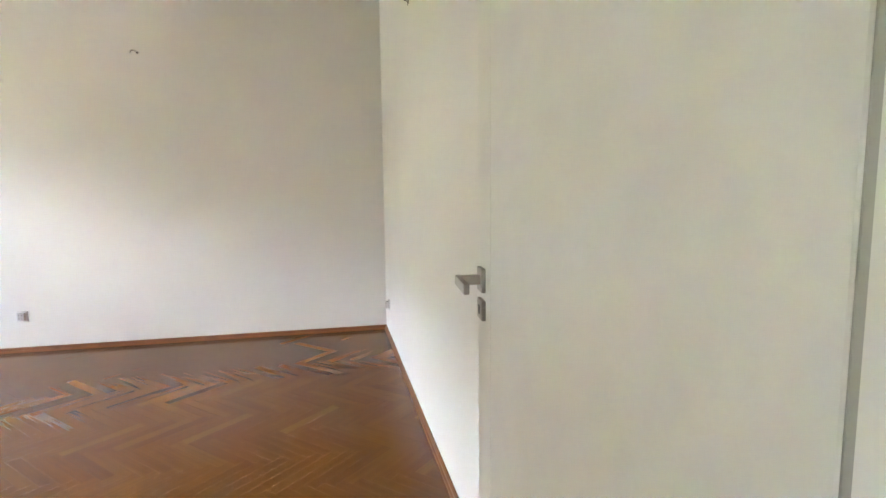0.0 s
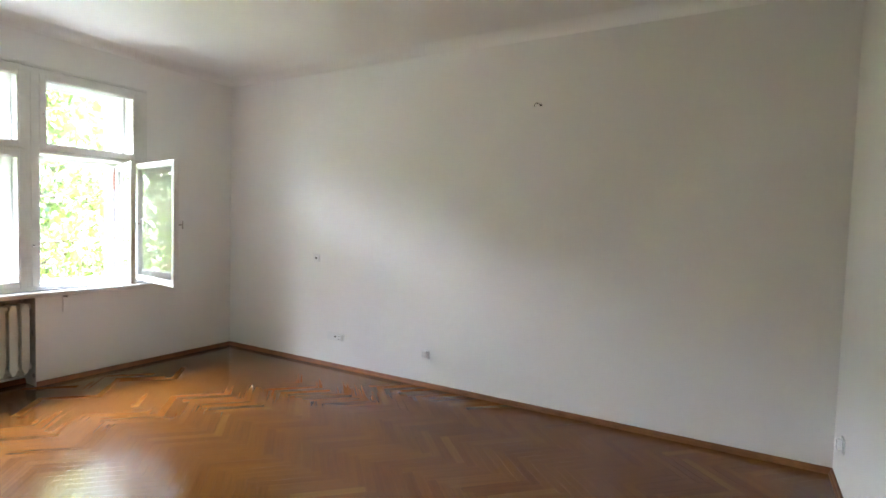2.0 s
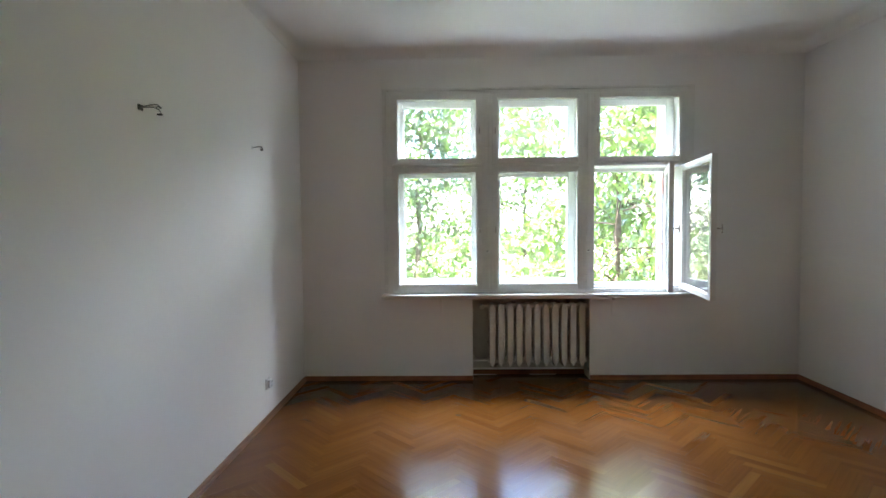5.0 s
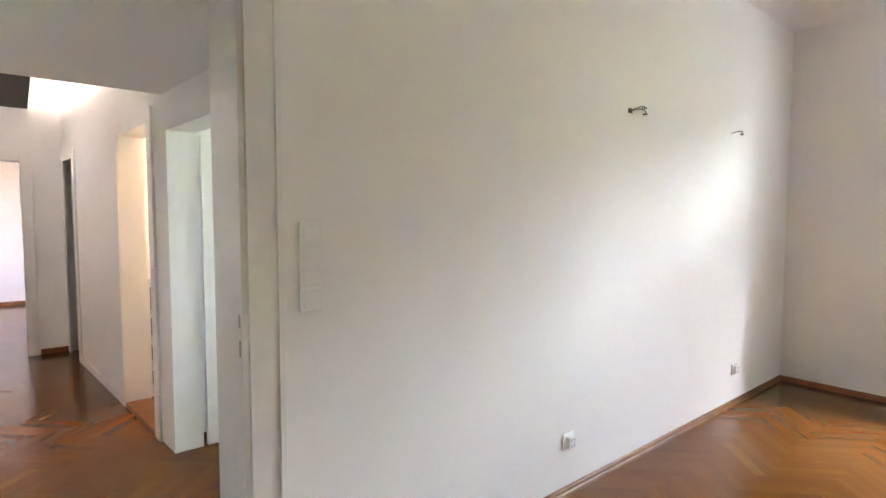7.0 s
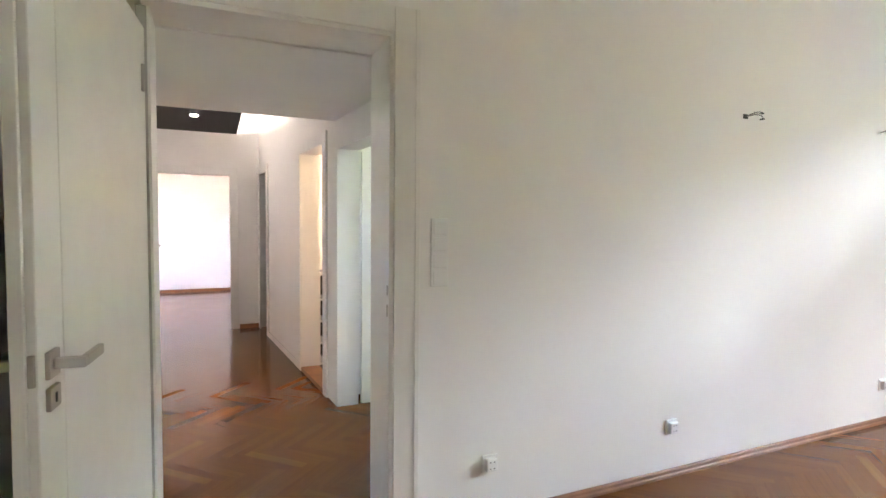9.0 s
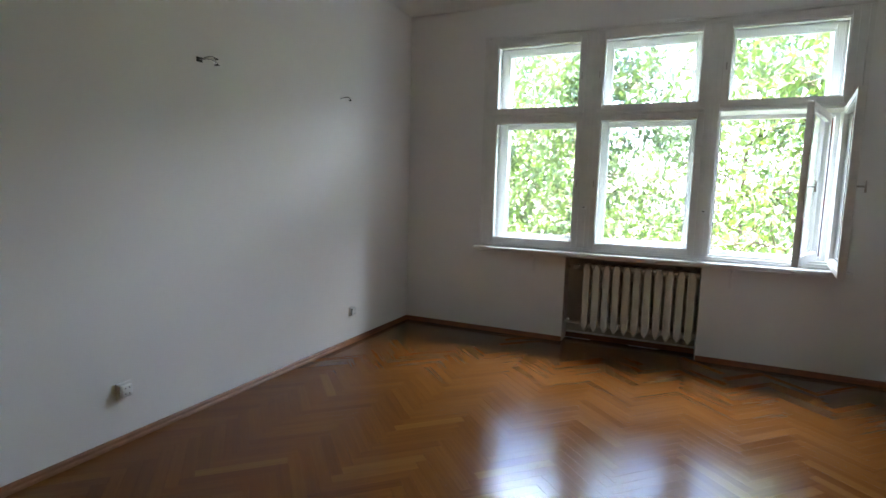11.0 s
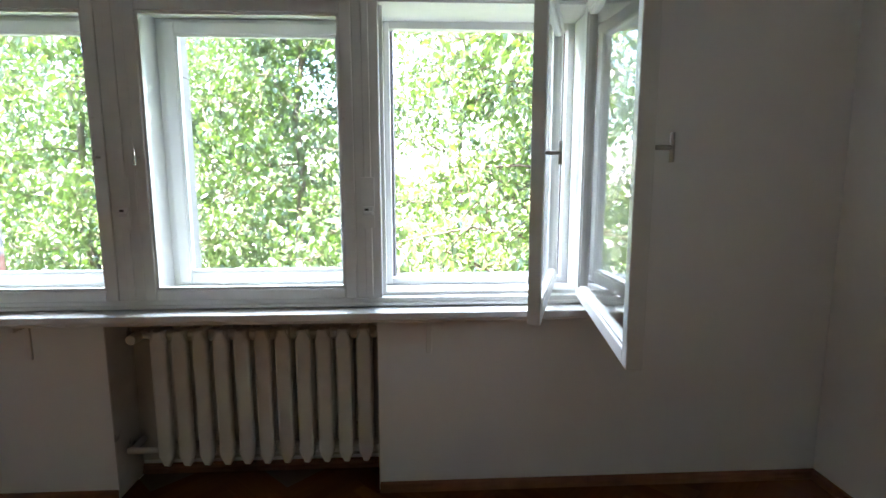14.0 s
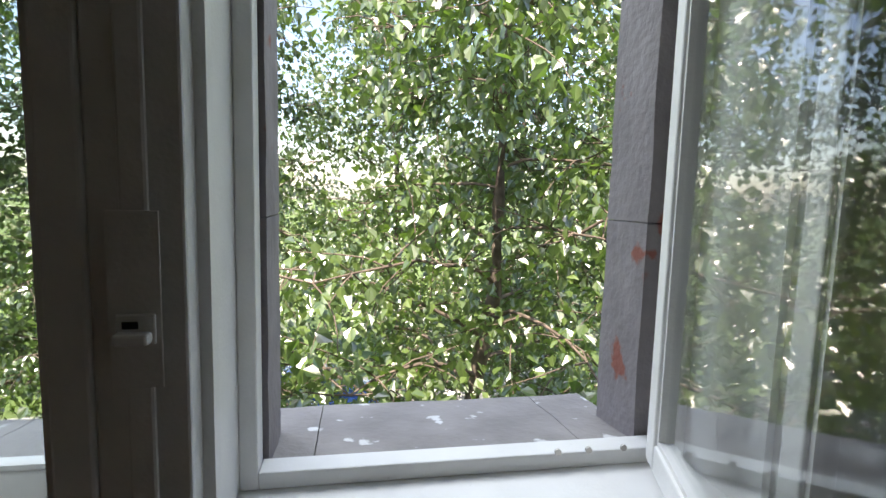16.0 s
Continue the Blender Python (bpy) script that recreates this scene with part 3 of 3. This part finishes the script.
hall_wall("wall_hall_a", -2.06, -1.74)
hall_wall("wall_hall_b", -4.47, -2.81)
hall_wall("wall_hall_c", -2.81, -2.06, 1.98)
hall_wall("wall_hall_d", -5.03, -4.47, 1.96)
hall_wall("wall_hall_e", -1.74, -0.62, 1.90)
hall_wall("wall_hall_f", -0.62, -0.25)
solid("wall_hall_south", boxes((-1.80, -0.25, -5.80, -5.62, 0, 2.8), (-5.03, -1.80, -6.30, -6.12, 0, 2.8), (-1.98, -1.80, -6.12, -5.80, 0, 2.8)), PAINT, "white painted hall wall", "wall")
solid("wall_hall_west", boxes((-5.2, -5.03, -5.05, -4.2, 0, 2.8), (-5.2, -5.03, -8.5, -6.12, 0, 2.8), (-5.2, -5.03, -6.12, -5.05, 1.945, 2.8)), PAINT, "white painted end wall of the hall with an open doorway", "wall")
solid("ceiling_hall_low", boxes((-1.80, -0.25, -5.62, -4.2, 2.11, 2.30)), CEIL, "lowered white hall ceiling by the doorway", "ceiling")
solid("ceiling_hall", boxes((-5.2, -1.80, -6.3, -4.2, 2.80, 2.95)), CEIL, "white hall ceiling", "ceiling")
solid("ceiling_hall_step", boxes((-2.0, -1.801, -6.2, -4.2, 2.30, 2.799)), CEIL, "white step between the hall ceilings", "ceiling")

pan = thing("ceiling_panel", "matt black suspended ceiling panel with a recessed spotlight and lit edges", "ceiling panel", pose(-3.55, -5.47, 2.45))
part("board", boxes((-1.42, 1.25, -0.53, 0.50, 0.0, 0.04), bevel=0.003), BLACK, pan)
part("light_strip", boxes((-1.38, 1.21, 0.44, 0.46, 0.041, 0.055)), GLOW, pan, "warm white light strip along the edge")
part("light_strip", boxes((-1.38, 1.21, -0.49, -0.47, 0.041, 0.055)), GLOW, pan, "warm white light strip along the edge")
bm = bmesh.new()
tube(bm, (-0.35, 0.06, -0.004), (-0.35, 0.06, -0.001), 0.045, sides=20)
ring = part("spotlight", bm, STEEL, pan, "round recessed spotlight")
bm = bmesh.new()
tube(bm, (-0.35, 0.06, -0.006), (-0.35, 0.06, -0.0045), 0.034, sides=20)
part("lens", bm, SPOT, ring, "bright lens")
for x in (-1.2, 1.0):
    bm = bmesh.new()
    tube(bm, (x, 0, 0.041), (x, 0, 0.35), 0.006)
    part("hanger", bm, STEEL, pan)


def frame_trim(name, m, w, h, label):
    """A flat white door surround; local x along the wall from 0 to w, local -y out of the wall."""
    ob = thing(name, label, "door frame", m, kind="structure")
    part("architrave", boxes((-0.09, 0.005, -0.018, -0.001, 0, h + 0.09), bevel=0.003), GLOSS, ob)
    part("architrave", boxes((w - 0.005, w + 0.09, -0.018, -0.001, 0, h + 0.09), bevel=0.003), GLOSS, ob)
    part("architrave", boxes((0.005, w - 0.005, -0.018, -0.001, h - 0.005, h + 0.09), bevel=0.003), GLOSS, ob)
    return ob


SK = math.degrees(math.atan(0.09))
frame_trim("door_frame", pose(-2.81, hy(-2.81), 0, 0, 0, SK), 0.75, 1.98, "white door surround of the bathroom")
frame_trim("door_frame", pose(-5.03, -6.12, 0, 0, 0, 90), 1.07, 1.945, "white door surround at the end of the hall")
frame_trim("door_frame", pose(-4.93, hy(-4.93), 0, 0, 0, SK), 0.46, 1.96, "white door surround in the hall")
solid("threshold", prism(((-2.80, hy(-2.80) - 0.01), (-2.07, hy(-2.07) - 0.01), (-2.07, hy(-2.07) + 0.15), (-2.80, hy(-2.80) + 0.15)), 0.0, 0.035), SKIRT, "raised oak threshold of the bathroom", "threshold")
solid("baseboard_hall", prism(((-4.47, hy(-4.47) - 0.016), (-2.91, hy(-2.91) - 0.016), (-2.91, hy(-2.91) - 0.001), (-4.47, hy(-4.47) - 0.001)), 0, 0.06), GLOSS, "white baseboard in the hall", "baseboard")
solid("baseboard_end", boxes((-5.029, -5.012, -4.95, -4.70, 0, 0.055)), SKIRT, "short oak baseboard in the hall", "baseboard")


def panel_door(name, m, label, glazed):
    """A panelled leaf; local x along the leaf, faces at y -0.02 and 0.02."""
    ob = thing(name, label, "door", m, kind="structure")
    w, h = 0.82, 1.88
    part("stile", boxes((0, 0.11, -0.02, 0.02, 0, h), bevel=0.003), GLOSS, ob)
    part("stile", boxes((w - 0.11, w, -0.02, 0.02, 0, h), bevel=0.003), GLOSS, ob)
    for z0, z1 in ((0, 0.22), (0.98, 1.10), (h - 0.12, h)):
        part("rail", boxes((0.11, w - 0.11, -0.0195, 0.0195, z0, z1), bevel=0.003), GLOSS, ob)
    part("infill", boxes((0.11, w - 0.11, -0.008, 0.008, 0.22, 0.98)), GLOSS, ob)
    part("infill", boxes((0.16, w - 0.16, -0.014, 0.014, 0.28, 0.92), bevel=0.004), GLOSS, ob)
    part("pane", boxes((0.11, w - 0.11, -0.006, 0.006, 1.10, h - 0.12)), FROST if glazed else GLOSS, ob, "frosted glass pane" if glazed else "")
    return ob


panel_door("door_2", pose(-1.735, -4.232, 0.01, 0, 0, 88), "white panelled door with a frosted pane, standing open", True)
d3 = panel_door("door_3", pose(-5.19, -6.09, 0.01, 0, 0, 172), "white door at the end of the hall, standing open", False)
lever_on(d3, 0.02, 1, 0.76, 1.02)
lever_on(d3, -0.02, -1, 0.76, 1.02)

# rooms beyond, closed; their unseen window openings are added to let light in
solid("wall_side_room", boxes((-2.06, -1.96, -4.24, -2.3, 0, 2.8), (-1.96, -1.85, -2.42, -2.3, 0, 2.8), (-0.4, -0.25, -2.42, -2.3, 0, 2.8), (-1.85, -0.4, -2.42, -2.3, 2.2, 2.8), (-1.85, -0.4, -2.42, -2.3, 0, 1.2)), PAINT, "white wall of the room beside the hall", "wall")
solid("ceiling_side_room", boxes((-3.4, -0.25, -4.2, -2.3, 2.8, 2.95)), CEIL, "white ceiling", "ceiling")
solid("wall_bathroom", boxes((-3.40, -3.28, -4.35, -2.6, 0, 2.8), (-3.28, -2.06, -2.72, -2.6, 0, 2.8)), PAINT, "pale bathroom wall", "wall")
solid("ceiling_bathroom", boxes((-3.28, -2.06, -4.3, -2.72, 2.5, 2.6)), CEIL, "white bathroom ceiling", "ceiling")
lamp = thing("ceiling_lamp", "warm round bathroom ceiling lamp", "lamp", pose(-2.65, -3.5, 2.42))
bm = bmesh.new()
tube(bm, (0, 0, 0), (0, 0, 0.05), 0.14, sides=24)
part("shade", bm, WARM, lamp)
bm = bmesh.new()
tube(bm, (0, 0, 0.051), (0, 0, 0.079), 0.10, sides=24)
part("base", bm, PLASTIC, lamp)
shelf = thing("bathroom_shelf", "white open shelf unit with dark compartments in the bathroom", "shelf", pose(-3.08, -3.93, 0.0, 0, 0, 90))
part("side", boxes((-0.40, -0.385, -0.15, 0.15, 0, 0.86)), PLASTIC, shelf)
part("side", boxes((0.385, 0.40, -0.15, 0.15, 0, 0.86)), PLASTIC, shelf)
part("back", boxes((-0.385, 0.385, 0.135, 0.15, 0, 0.86)), DARK, shelf, "dark back panel")
part("top", boxes((-0.41, 0.41, -0.16, 0.16, 0.861, 0.89), bevel=0.003), PLASTIC, shelf)
for z in (0.0, 0.2, 0.41, 0.62):
    part("shelf_board", boxes((-0.384, 0.384, -0.14, 0.134, z, z + 0.018)), PLASTIC, shelf)

solid("wall_far_room", boxes((-9.2, -9.0, -8.5, -3.5, 0, 2.9), (-9.0, -5.2, -3.7, -3.5, 0, 2.9), (-9.0, -7.6, -8.5, -8.3, 0, 2.9), (-6.5, -5.2, -8.5, -8.3, 0, 2.9), (-7.6, -6.5, -8.5, -8.3, 0, 0.9), (-7.6, -6.5, -8.5, -8.3, 2.35, 2.9)), PAINT, "bright white wall of the room at the end of the hall", "wall")
solid("ceiling_far_room", boxes((-9.2, -5.2, -8.5, -3.5, 2.9, 3.05)), CEIL, "white ceiling", "ceiling")
solid("baseboard_far", boxes((-8.999, -8.98, -8.3, -3.7, 0, 0.06)), SKIRT, "oak baseboard in the far room", "baseboard")
solid("wall_closing", boxes((-5.2, -1.98, -8.5, -8.3, 0, 2.9), (-2.0, -1.98, -8.3, -6.3, 0, 2.9), (-5.2, -1.98, -8.5, -6.3, 2.9, 3.05), (-5.2, -5.03, -4.2, -3.5, 0, 2.8), (-5.2, -3.4, -3.7, -3.5, 0, 2.8), (-5.2, -3.4, -4.2, -3.5, 2.8, 2.95)), PAINT, "plain closing wall", "wall")

ip = thing("entry_latch", "grey metal latch with a loose pale cable on the hall wall", "latch", pose(-1.30, -5.62, 1.80))
part("body", boxes((-0.035, 0.035, 0.001, 0.05, 0.0, 0.13), bevel=0.006), STEEL, ip)
part("bolt", boxes((-0.02, 0.02, 0.0505, 0.085, 0.075, 0.115), bevel=0.005), STEEL, ip)
part("clip", boxes((-0.02, 0.02, 0.001, 0.03, 0.14, 0.165), bevel=0.003), PLASTIC, ip)
bm = bmesh.new()
tube(bm, (0, 0.012, 0.166), (0.01, 0.03, 0.23), 0.007)
tube(bm, (0.01, 0.03, 0.23), (-0.01, 0.014, 0.29), 0.007)
part("cable", bm, PLASTIC, ip)

# ---- outside ----
def ground():
    bm = bmesh.new()
    bmesh.ops.create_grid(bm, x_segments=60, y_segments=60, size=150, matrix=Matrix.Translation((0, 150.6, -5.2)))
    for v in bm.verts:
        v.co.z += 0.25 * noise.noise(v.co * 0.08)
    return bm


solid("ground", ground(), GRASS, "sunlit lawn with bare patches under the trees", "ground")
bm = bmesh.new()
bmesh.ops.create_grid(bm, x_segments=40, y_segments=4, size=1, matrix=Matrix.LocRotScale((2, 13.5, -4.9), None, (30, 1.6, 1)))
for v in bm.verts:
    v.co.y += 1.2 * math.sin(v.co.x * 0.12)
    v.co.z += 0.25 * noise.noise(Vector((v.co.x, v.co.y, -5.2)) * 0.08)
solid("path", bm, GRAVEL, "pale sunlit path below the trees", "path")


def limb(bm, pts, r0, r1, sides=9):
    rings = []
    for i, p in enumerate(pts):
        d = (pts[min(i + 1, len(pts) - 1)] - pts[max(i - 1, 0)]).normalized()
        q = d.to_track_quat("Z", "Y")
        r = r0 + (r1 - r0) * i / (len(pts) - 1)
        rings.append([bm.verts.new(p + q @ Vector((math.cos(k * math.tau / sides), math.sin(k * math.tau / sides), 0)) * r * (1 + 0.12 * noise.noise(p * 3 + Vector((k, 0, 0))))) for k in range(sides)])
    for a, b in zip(rings, rings[1:]):
        for k in range(sides):
            bm.faces.new((a[k], a[(k + 1) % sides], b[(k + 1) % sides], b[k]))


def bent(rng, a, d, length, n, wild, rise):
    pts, p, d = [a.copy()], a.copy(), d.normalized()
    for _ in range(n):
        d = (d + Vector((rng.uniform(-wild, wild), rng.uniform(-wild, wild), rng.uniform(-wild, wild) + rise))).normalized()
        p = p + d * (length / n)
        pts.append(p.copy())
    return pts


def tree(name, label, at, height, reach, leaves, size, mat, seed, low=0.25, trunk_r=0.16, lean=(0, 0), droop=-0.04):
    rng = random.Random(seed)
    ob = thing(name, label, "tree", pose(*at))
    wood = bmesh.new()
    top = Vector((lean[0], lean[1], height * 0.95))
    stem = [top * (i / 10) + Vector((rng.uniform(-0.12, 0.12), rng.uniform(-0.12, 0.12), 0)) * (i > 0) for i in range(11)]
    limb(wood, stem, trunk_r, 0.03, 12)
    part("trunk", wood, BARK, ob, smooth=True)
    tips = []
    for i in range(34):
        f = low + (0.97 - low) * i / 33
        k = min(9, int(f * 10))
        base = stem[k].lerp(stem[k + 1], f * 10 - k)
        az = i * 2.4 + rng.uniform(-0.4, 0.4)
        ln = reach * (1.0 - 0.62 * max(0, f - 0.3) / 0.7) * rng.uniform(0.75, 1.1)
        main = bent(rng, base, Vector((math.cos(az), math.sin(az), rng.uniform(0.05, 0.55))), ln, 7, 0.22, droop)
        bough = bmesh.new()
        limb(bough, main, trunk_r * 0.32 * (1.1 - f), 0.008, 6)
        for j in range(2, 8):
            for s in range(3):
                d = Vector((rng.uniform(-1, 1), rng.uniform(-1, 1), rng.uniform(-0.6, 0.6)))
                tw = bent(rng, main[j], d, reach * rng.uniform(0.15, 0.36), 4, 0.3, -0.07)
                limb(bough, tw, 0.010, 0.003, 4)
                tips += tw[1:]
        part("bough", bough, BARK, ob, smooth=True)
    g = np.random.default_rng(seed)
    c = np.array([tuple(t) for t in tips])
    pick = c[g.integers(0, len(c), leaves)]
    pos = pick + g.normal(0, reach * 0.038, (leaves, 3))
    az, tilt, tw = g.uniform(0, math.tau, leaves), g.normal(-0.75, 0.45, leaves), g.normal(0, 0.5, leaves)
    u = np.stack([np.cos(az) * np.cos(tilt), np.sin(az) * np.cos(tilt), np.sin(tilt)], 1)
    side = np.stack([-np.sin(az), np.cos(az), np.zeros(leaves)], 1)
    nrm = np.cross(u, side)
    side = side * np.cos(tw)[:, None] + nrm * np.sin(tw)[:, None]
    nrm = np.cross(u, side)
    s = (size * g.uniform(0.6, 1.25, leaves))[:, None]
    shape = ((0, 0, 0), (0.38, 0.42, 0.10), (0.75, 0.26, 0.06), (1.05, 0, -0.10), (0.75, -0.26, 0.06), (0.38, -0.42, 0.10))
    v = np.stack([pos + u * s * a + side * s * b + nrm * s * h for a, b, h in shape], 1).reshape(-1, 3)
    base = np.arange(leaves)[:, None] * 6
    f = np.concatenate([base + np.array([[0, 1, 2, 3]]), base + np.array([[0, 3, 4, 5]])], 0)
    me = bpy.data.meshes.new("crown")
    me.from_pydata(v.tolist(), [], f.tolist())
    me.materials.append(mat)
    cr = new("crown", me)
    cr.parent = ob
    cr["kind"] = "stuff"
    return ob


GZ = -5.2
tree("tree", "leafy lime tree close to the window with drooping twigs", (4.3, 5.6, GZ), 11.2, 3.3, 13000, 0.125, LEAF_A, 3, low=0.25, trunk_r=0.15, lean=(0.4, -0.3), droop=-0.08)
tree("tree", "tall leafy tree with a pale trunk beyond the lawn", (0.6, 8.4, GZ), 11.4, 3.4, 18000, 0.115, LEAF_B, 7, low=0.25, trunk_r=0.14)
tree("tree", "leafy tree with thin branches beyond the lawn", (-4.2, 9.5, GZ), 11.2, 3.7, 18000, 0.125, LEAF_A, 11, low=0.18)
tree("tree", "leafy tree standing beyond the nearer ones", (8.8, 9.0, GZ), 11.2, 3.7, 16000, 0.125, LEAF_B, 17, low=0.15)
tree("tree", "dense leafy tree at the back of the garden", (4.5, 17, GZ), 13.5, 5.0, 22000, 0.16, LEAF_B, 23, low=0.1)
tree("tree", "dense leafy tree at the back of the garden", (-3.5, 18, GZ), 13, 5.0, 22000, 0.16, LEAF_A, 29, low=0.1)
tree("tree", "dense leafy tree at the back of the garden", (13.5, 17, GZ), 13, 5.0, 20000, 0.16, LEAF_A, 31, low=0.1)
tree("tree", "dense leafy tree at the back of the garden", (-12, 17, GZ), 13, 5.0, 20000, 0.17, LEAF_B, 37, low=0.1)

tree("tree", "bushy tree in the shade of the taller ones", (6.9, 11.5, GZ), 10.5, 3.3, 12000, 0.13, LEAF_A, 43, low=0.12)
tree("tree", "bushy tree in the shade of the taller ones", (-2.2, 12.0, GZ), 10.0, 3.3, 12000, 0.13, LEAF_A, 47, low=0.12)

CAR = material("blue_car_paint", (0.03, 0.09, 0.35), 0.25, spread=0.02, bump=0, coat=0.6)
TYRE = material("tyre_rubber", (0.02, 0.02, 0.02), 0.8)
WGLASS = material("car_glass", (0.03, 0.035, 0.04), 0.08, spread=0.0, bump=0)
car = thing("car", "small blue parked car on the path behind the leaves", "car", pose(1.7, 13.2, -4.95, 0, 0, 8))
bm = boxes((-2.0, 2.0, -0.82, 0.82, 0.28, 0.86), bevel=0.12)
part("body", bm, CAR, car, smooth=True)
bm = boxes((-1.3, 0.95, -0.72, 0.72, 0.80, 1.42), bevel=0.16)
part("cabin", bm, CAR, car, smooth=True)
for y in (-0.725, 0.725):
    part("side_window", boxes((-1.05, -0.2, y - 0.01, y + 0.01, 0.95, 1.30), bevel=0.005), WGLASS, car)
    part("side_window", boxes((-0.12, 0.72, y - 0.01, y + 0.01, 0.95, 1.30), bevel=0.005), WGLASS, car)
for x in (-1.25, 1.25):
    for y in (-0.74, 0.74):
        bm = bmesh.new()
        tube(bm, (x, y - 0.1, 0.31), (x, y + 0.1, 0.31), 0.31, sides=24)
        wh = part("wheel", bm, TYRE, car, smooth=False)
        bm = bmesh.new()
        s = 1 if y > 0 else -1
        tube(bm, (x, y + s * 0.1, 0.31), (x, y + s * 0.112, 0.31), 0.19, sides=20)
        part("rim", bm, STEEL, wh)

# ---- parquet: herringbone blocks laid at 45 degrees to the walls ----
BL, BW = 0.406, 0.058
N = int(round(BL / BW))
GAP = 0.0002


def block_shape(cx, cy, ang, tilt, base):
    """Corners of one block with a small bevel, and its uv's; the top lies at z = 0."""
    c, s = math.cos(ang), math.sin(ang)
    hl, hw = BL / 2 - GAP, BW / 2 - GAP
    vs, uv = [], []
    for inset, z in ((0.0, -0.00006), (0.0005, 0.0)):
        for sx, sy in ((-1, -1), (1, -1), (1, 1), (-1, 1)):
            x, y = sx * (hl - inset), sy * (hw - inset)
            vs.append((cx + x * c - y * s, cy + x * s + y * c, z + tilt[0] * sx + tilt[1] * sy))
            uv.append((x, y))
    for sx, sy in ((-1, -1), (1, -1), (1, 1), (-1, 1)):
        x, y = sx * hl, sy * hw
        vs.append((cx + x * c - y * s, cy + x * s + y * c, -0.012))
        uv.append((x, y))
    fs = [(4, 5, 6, 7)]
    for k in range(4):
        fs += [(k, (k + 1) % 4, 4 + (k + 1) % 4, 4 + k), (8 + k, 8 + (k + 1) % 4, (k + 1) % 4, k)]
    return vs, [tuple(base + i for i in f) for f in fs], uv


def with_uv(name, vs, fs, uv):
    me = bpy.data.meshes.new(name)
    me.from_pydata(vs, [], fs)
    layer = me.uv_layers.new(name="UVMap")
    idx = np.empty(len(me.loops), dtype=np.int32)
    me.loops.foreach_get("vertex_index", idx)
    layer.data.foreach_set("uv", np.array(uv, dtype=np.float32)[idx].ravel())
    me.materials.append(PARQUET)
    return me


def inside(x, y):
    if -0.02 < x < W + 0.2 and D - 0.17 < y < 0.2:
        return True
    if NX0 < x < NX1 and 0 <= y < 0.19:
        return True
    return -9.0 < x <= -0.02 and -8.3 < y < -2.4


floor = tagged(new("floor"), "varnished oak herringbone parquet with a worn satin shine", "floor", "", "structure")
rng = random.Random(5)
spots = []
R = math.sqrt(0.5)
for r in range(-235, 130):
    for q in range(-20, 20):
        x = (r % (2 * N)) + q * 2 * N
        spots.append((x + N / 2, r + 0.5, 0))
        y0 = (r + 1) % (2 * N) + q * 2 * N
        spots.append((r + 0.5, y0 + N / 2, 90))
vs, fs, uvs, single = [], [], [], []
for u, v, turn in spots:
    x, y = (u - v) * BW * R, (u + v) * BW * R
    if not inside(x, y):
        continue
    ang = radians(45 + turn)
    tilt = (rng.gauss(0, 0.00002), rng.gauss(0, 0.00002))
    if 1.0 < x < 3.7 and -4.3 < y < -1.2 and len(single) < 290:
        single.append((x, y, ang, tilt))
        continue
    a, b, c = block_shape(x, y, ang, tilt, len(vs))
    vs += a
    fs += b
    uvs += c
rest = new("parquet_blocks", with_uv("parquet_blocks", vs, fs, uvs))
rest.parent = floor
rest["kind"] = "stuff"
shapes = []
for i in range(12):
    a, b, c = block_shape(0, 0, 0, (rng.gauss(0, 0.00002), rng.gauss(0, 0.00002)), 0)
    shapes.append(with_uv("parquet_block", a, b, c))
for x, y, ang, tilt in single:
    ob = new("parquet_block", shapes[rng.randrange(12)])
    ob.parent = floor
    ob.matrix_basis = pose(x, y, 0, 0, 0, math.degrees(ang))
